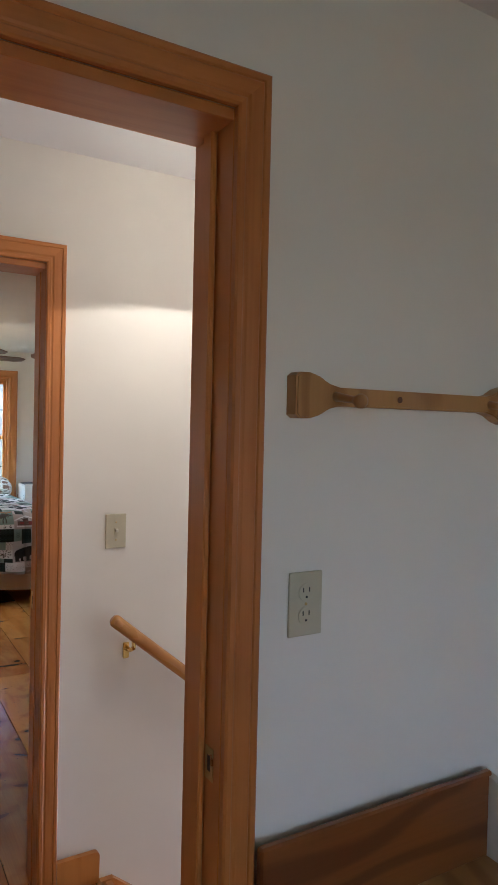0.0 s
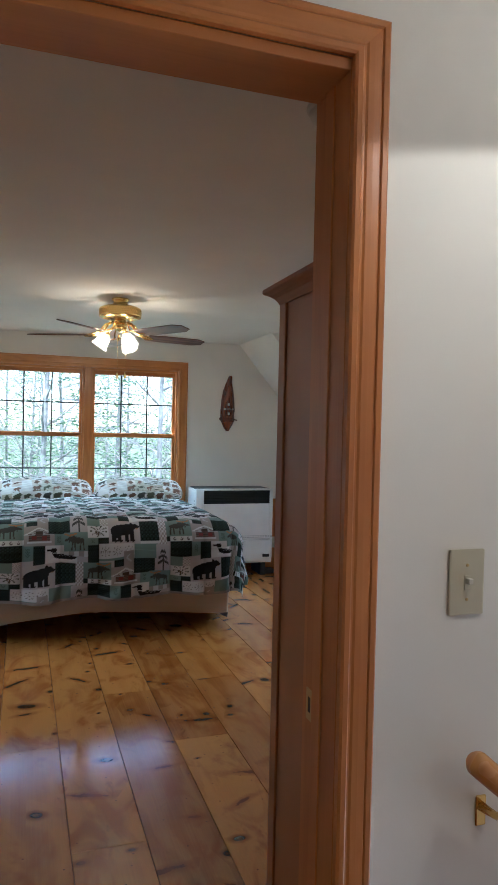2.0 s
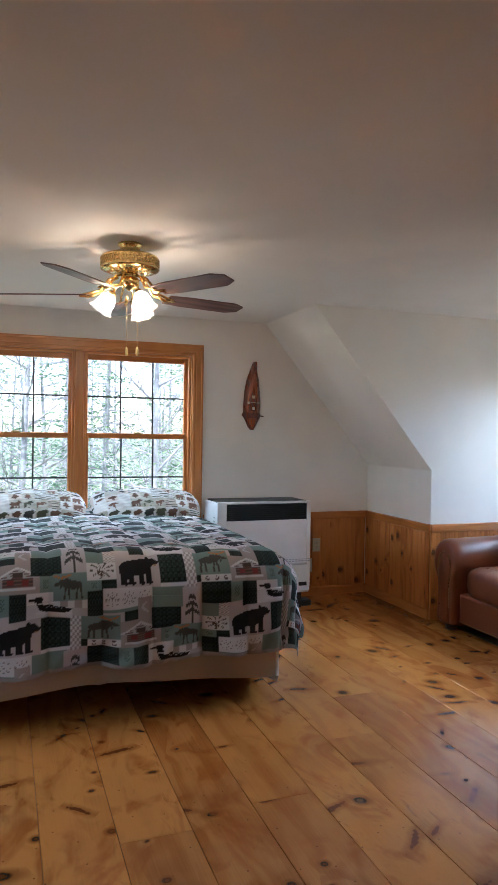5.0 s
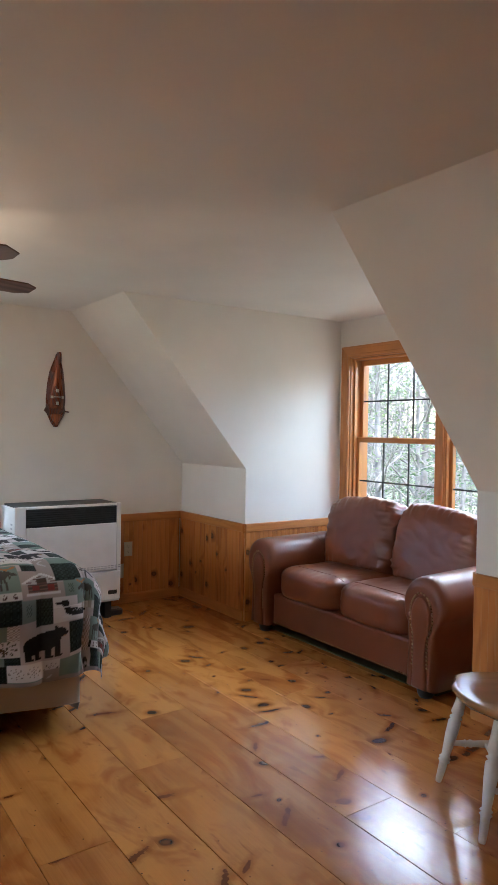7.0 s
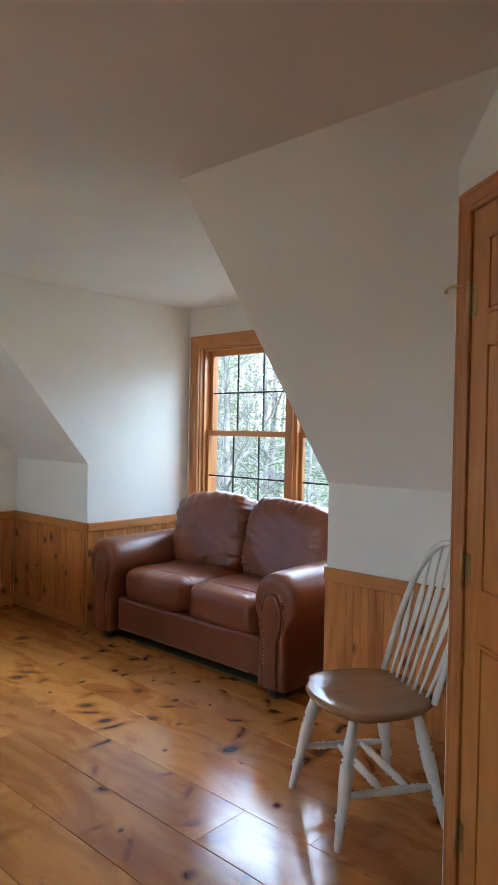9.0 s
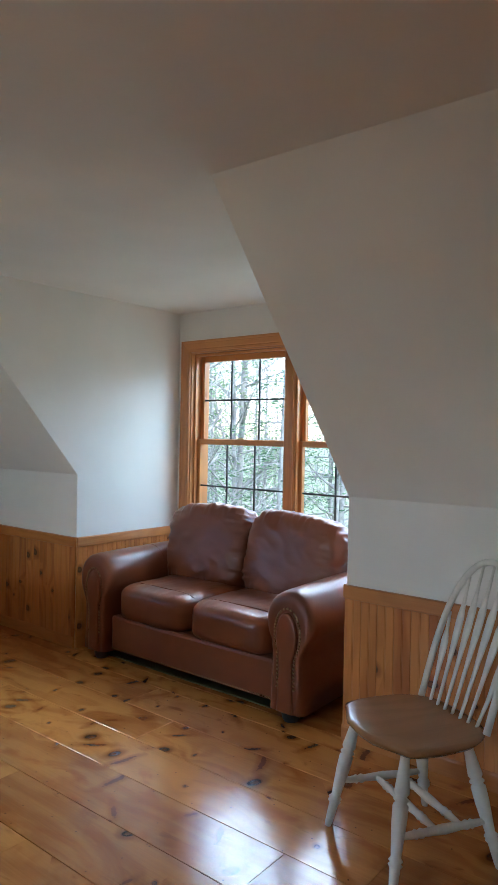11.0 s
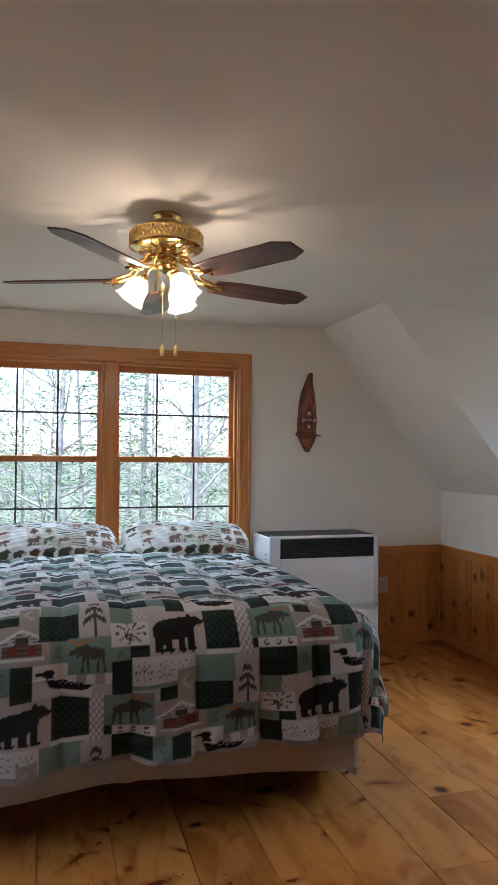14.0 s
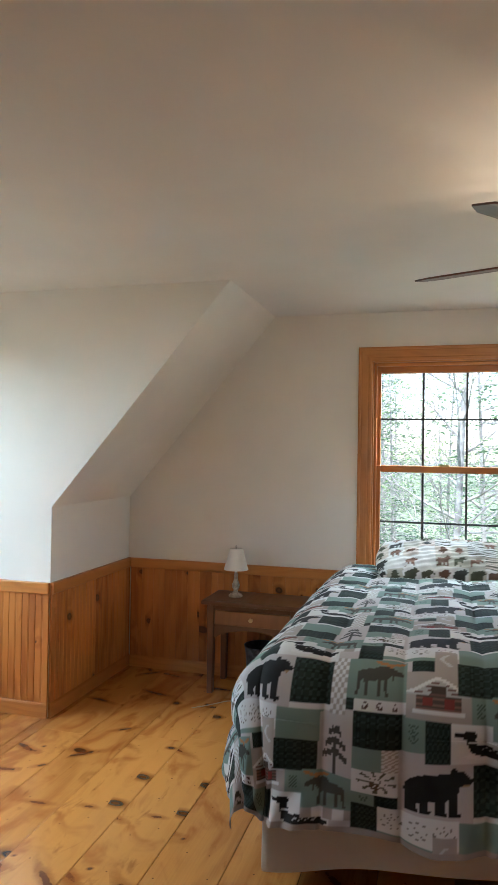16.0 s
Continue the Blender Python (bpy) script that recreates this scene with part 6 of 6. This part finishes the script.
def tree(kind, seed, height, label):
    """A forest tree: a tapered, slightly bent trunk, limbs and a loose crown of small leaves."""
    rnd = random.Random(seed)
    t = thing("tree", label, "tree", "trees outside the windows")
    bend = [(rnd.uniform(-0.3, 0.3), rnd.uniform(-0.3, 0.3)) for _ in range(3)]

    def axis(f):
        return Vector((bend[0][0] * f + bend[1][0] * f * f, bend[0][1] * f + bend[2][1] * f * f, f * height))

    r0 = height * 0.0075
    part("trunk", tube([axis(i / 12) for i in range(13)], [r0 * (1.25 - 1.12 * i / 12) for i in range(13)], 9), BARK, t, "grey-barked trunk", smooth=True)
    wood_bm, quads, vs = bmesh.new(), [], []

    def leaf(p, s, flat):
        a = rnd.uniform(0, math.tau)
        u = Vector((math.cos(a), math.sin(a), rnd.uniform(-0.5, 0.5) * (0.4 if flat else 1))).normalized()
        w = u.cross(Vector((rnd.uniform(-1, 1), rnd.uniform(-1, 1), rnd.uniform(0.3, 1)))).normalized()
        k = len(vs)
        vs.extend([p - u * s, p - w * s * 0.35, p + u * s, p + w * s * 0.35])
        quads.append((k, k + 1, k + 2, k + 3))

    if kind == "fir":
        n = int(height * 5.5)
        for i in range(n):
            f = 0.12 + 0.86 * i / n
            a = i * 2.4 + rnd.uniform(-0.3, 0.3)
            L = (1.02 - f) * height * 0.24 * rnd.uniform(0.7, 1.1) + 0.25
            p0 = axis(f)
            tip = p0 + Vector((math.cos(a) * L, math.sin(a) * L, -0.22 * L + rnd.uniform(-0.1, 0.15)))
            mid = p0.lerp(tip, 0.5) + Vector((0, 0, 0.07 * L))
            add_tube(wood_bm, [p0, mid, tip], [0.018 + 0.008 * L, 0.012, 0.004], 4)
            for j in range(int(44 * L) + 20):
                g = rnd.uniform(0.25, 1.02)
                q = p0.lerp(mid, g * 2) if g < 0.5 else mid.lerp(tip, g * 2 - 1)
                leaf(q + Vector((rnd.gauss(0, 0.13 * L), rnd.gauss(0, 0.13 * L), rnd.gauss(-0.03, 0.05))), rnd.uniform(0.028, 0.07), True)
    else:
        n = int(height * 2.6)
        for i in range(n):
            f = 0.22 + 0.75 * i / n
            a = i * 2.4 + rnd.uniform(-0.5, 0.5)
            L = (1.15 - f) * height * 0.27 * rnd.uniform(0.6, 1.2)
            p0 = axis(f)
            way_ = Vector((math.cos(a), math.sin(a), rnd.uniform(0.25, 0.9))).normalized()
            pts = [p0]
            for s in range(4):
                way_ = (way_ + Vector((rnd.uniform(-0.25, 0.25), rnd.uniform(-0.25, 0.25), rnd.uniform(-0.12, 0.22)))).normalized()
                pts.append(pts[-1] + way_ * L / 4)
            add_tube(wood_bm, pts, [0.014 + 0.010 * L, 0.011 + 0.006 * L, 0.014, 0.009, 0.004], 5)
            for s in range(7):
                b0 = pts[rnd.randint(1, 3)].lerp(pts[rnd.randint(2, 4)], rnd.random())
                w2 = (way_ + Vector((rnd.uniform(-1, 1), rnd.uniform(-1, 1), rnd.uniform(-0.4, 0.6)))).normalized()
                b1 = b0 + w2 * L * rnd.uniform(0.2, 0.5)
                b2 = b1 + (w2 + Vector((rnd.uniform(-0.4, 0.4), rnd.uniform(-0.4, 0.4), 0.1))) * L * 0.2
                add_tube(wood_bm, [b0, b1, b2], [0.009, 0.006, 0.003], 4)
                for j in range(24 if kind == "leafy" else 8):
                    q = b1.lerp(b2, rnd.random()) + Vector((rnd.gauss(0, 0.16), rnd.gauss(0, 0.16), rnd.gauss(0, 0.14)))
                    leaf(q, rnd.uniform(0.022, 0.05), False)
    part("limbs", wood_bm, BARK, t, "bare grey limbs")
    me = bpy.data.meshes.new("crown")
    me.from_pydata([tuple(v) for v in vs], [], quads)
    me.materials.append(NEEDLE if kind == "fir" else LEAF)
    c = new("crown", me)
    c.parent = t
    return t


KINDS = [tree("fir", 3, 11.0, "tall green fir tree with drooping branches"), tree("leafy", 8, 10.0, "thin deciduous tree in light spring leaf"),
         tree("sparse", 14, 9.0, "nearly bare deciduous tree with pale branches"), tree("fir", 21, 8.0, "young green fir tree"), tree("leafy", 33, 12.0, "tall deciduous tree in light spring leaf")]
rnd = random.Random(5)
SPOTS = []
for i in range(24):
    SPOTS.append((rnd.uniform(-6.0, 8.0), 14.0 + i * 0.5 + rnd.uniform(-0.5, 0.5)))
for i in range(20):
    x = 10.5 + i * 0.65 + rnd.uniform(-0.3, 0.3)
    SPOTS.append((x, 3.4 + (x - 0.6) * rnd.uniform(0.6, 1.1)))
# the wood goes on behind the nearest trees
for i in range(34):
    SPOTS.append((rnd.uniform(-13.0, 15.0), 27.0 + i * 0.45 + rnd.uniform(-0.6, 0.6)))
for i in range(26):
    x = 24.0 + i * 0.5 + rnd.uniform(-0.4, 0.4)
    SPOTS.append((x, 3.0 + (x - 0.6) * rnd.uniform(0.35, 1.2)))
ORDER = [2, 0, 1, 3, 2, 4, 1, 0, 2, 1, 3]
used = set()
for i, (x, y) in enumerate(SPOTS):
    k = ORDER[i % len(ORDER)]
    m = pose(x, y, -3.35, 0, 0, rnd.uniform(0, 360))
    if k in used:
        copy_thing(KINDS[k], m)
    else:
        used.add(k)
        KINDS[k].matrix_basis = m

# ---- floors: wide pine planks ----
rnd = random.Random(12)
PITCH, SEAM = 0.257, 0.456


def plank_floor(floor_ob, x0, x1, y0, y1, shift=0.0, short=1.9, long=3.6):
    k0, k1 = math.floor((x0 - SEAM) / PITCH), math.ceil((x1 - SEAM) / PITCH)
    for k in range(k0, k1):
        a, b = max(x0, SEAM + k * PITCH), min(x1, SEAM + (k + 1) * PITCH)
        if b - a < 0.02:
            continue
        y = y0 - rnd.uniform(0, 1.6)
        while y < y1:
            e = y + rnd.uniform(short, long)
            lo, hi = max(y, y0), min(e, y1)
            if hi - lo > 0.05:
                w, l = b - a - 0.0022, hi - lo - 0.0018
                bm = bmesh.new()
                c = 0.0016
                prof = [(0, -0.022), (0, -c), (c, 0), (w - c, 0), (w, -c), (w, -0.022)]
                p = part("plank", add_prism(bm, prof, 0, l), FLOOR, floor_ob, m=pose(a + 0.0011, lo, -rnd.uniform(0, 0.0006)))
            y = e


bedroom_floor = thing("floor", "wide varnished knotty pine floorboards", "floor", "", "structure")
plank_floor(bedroom_floor, XL - 0.02, XR + 0.02, Y_B0 + 0.004, BED_Y + 0.02)
plank_floor(bedroom_floor, XR + 0.02, WXR + 0.02, D0 - 0.02, D1 + 0.02)
plank_floor(bedroom_floor, WXL - 0.02, XL - 0.02, D0 - 0.02, D1 + 0.02)
landing_floor = thing("floor_landing", "wide varnished pine floorboards on the landing", "floor", "", "structure")
plank_floor(landing_floor, -0.65, 0.99, Y_A0, Y_B0 - 0.002, short=3, long=4)
first_floor = thing("floor_first_room", "wide varnished pine floorboards of the first room", "floor", "", "structure")
plank_floor(first_floor, -1.6, 2.4, -2.1, Y_A0 - 0.002)

# ---- wainscot: beaded pine boards, cap and baseboard ----
BW, B_LO, B_HI, CAP_HI = 0.0825, 0.078, 0.667, 0.73
bead = [(0, 0), (0, 0.009), (0.003, 0.0115), (0.0365, 0.012), (0.0385, 0.0104), (0.0405, 0.0104), (0.0425, 0.012), (0.0445, 0.0104), (0.0465, 0.0104), (0.0485, 0.012), (0.0795, 0.0115), (0.0822, 0.009), (0.0822, 0)]
board_mesh = finish("board", moulding(bead, B_HI - B_LO), PINE)
wains = thing("wainscot", "knotty pine beadboard wainscot with a flat cap", "panelling", "", "structure")


def wainscot(start, way_, length, cap_from=0.0):
    """Boards along a wall; with way_ pointing along it, the room lies on the side where way_ x up points."""
    w_ = Vector(way_).normalized()
    o = Vector(start)
    n = int(length / BW + 0.999)
    for i in range(n):
        left = length - i * BW
        if left < 0.012:
            break
        at = basis(o + w_ * (i * BW) + Vector((0, 0, B_LO)), w_, (0, 0, 1))
        if left >= BW - 0.001:
            ob = new("board", board_mesh)
            ob.parent = wains
            ob.matrix_basis = at
        else:
            part("board", moulding([(min(x, left - 0.0005), z) for x, z in bead if x < left or z < 0.001][:-1] + [(left - 0.0005, 0.011), (left - 0.0005, 0)], B_HI - B_LO), PINE, wains, m=at)
    up = Vector((0, 0, 1))
    cap = [(0, 0), (0, 0.016), (0.004, 0.02), (0.059, 0.02), (0.063, 0.016), (0.063, 0)]
    part("cap", moulding(cap, length), CASING2, wains, "flat pine cap board", basis(o + up * CAP_HI, -up, w_))
    base = [(0, 0), (0, 0.006), (0.006, 0.013), (0.016, 0.016), (0.082, 0.017), (0.082, 0)]
    part("baseboard", moulding(base, length), CASING2, wains, "pine baseboard", basis(o + up * 0.082, -up, w_))


# gable wall, either side of the bed
wainscot((XL + 0.022, BED_Y, 0), (1, 0, 0), -0.12 - XL - 0.022)
wainscot((1.875, BED_Y, 0), (1, 0, 0), XR - 1.875 - 0.022)
# right side: knee walls face the room towards -x
wainscot((XR, BED_Y, 0), (0, -1, 0), BED_Y - D1)
wainscot((XR + 0.001, D1, 0), (1, 0, 0), WXR - XR - 0.022)
wainscot((WXR, D1, 0), (0, -1, 0), 0.06)
wainscot((WXR - 0.022, D0, 0), (-1, 0, 0), WXR - XR - 0.024)
wainscot((XR, D0, 0), (0, -1, 0), D0 - CA.y)
# left side
wainscot((XL, D1, 0), (0, 1, 0), BED_Y - D1)
wainscot((WXL + 0.022, D1, 0), (1, 0, 0), XL - WXL - 0.024)
wainscot((WXL, D0, 0), (0, 1, 0), D1 - D0)
wainscot((XL, Y_B1, 0), (0, 1, 0), D0 - Y_B1)
wainscot((XL - 0.001, D0, 0), (-1, 0, 0), XL - WXL - 0.024)

# baseboards of the landing
bb = thing("baseboard", "pine baseboard with a rounded end on the landing", "baseboard", "", "structure")
rounded = [(0.838, 0.0), (0.978, 0.0), (0.98, 0.075)] + [(0.965 + 0.015 * math.cos(radians(a)), 0.09 + 0.015 * math.sin(radians(a))) for a in range(0, 91, 15)] + [(0.838, 0.105)]
part("board_end", prism(rounded, Y_B0 - 0.02, Y_B0 - 0.001), CASING2, bb)
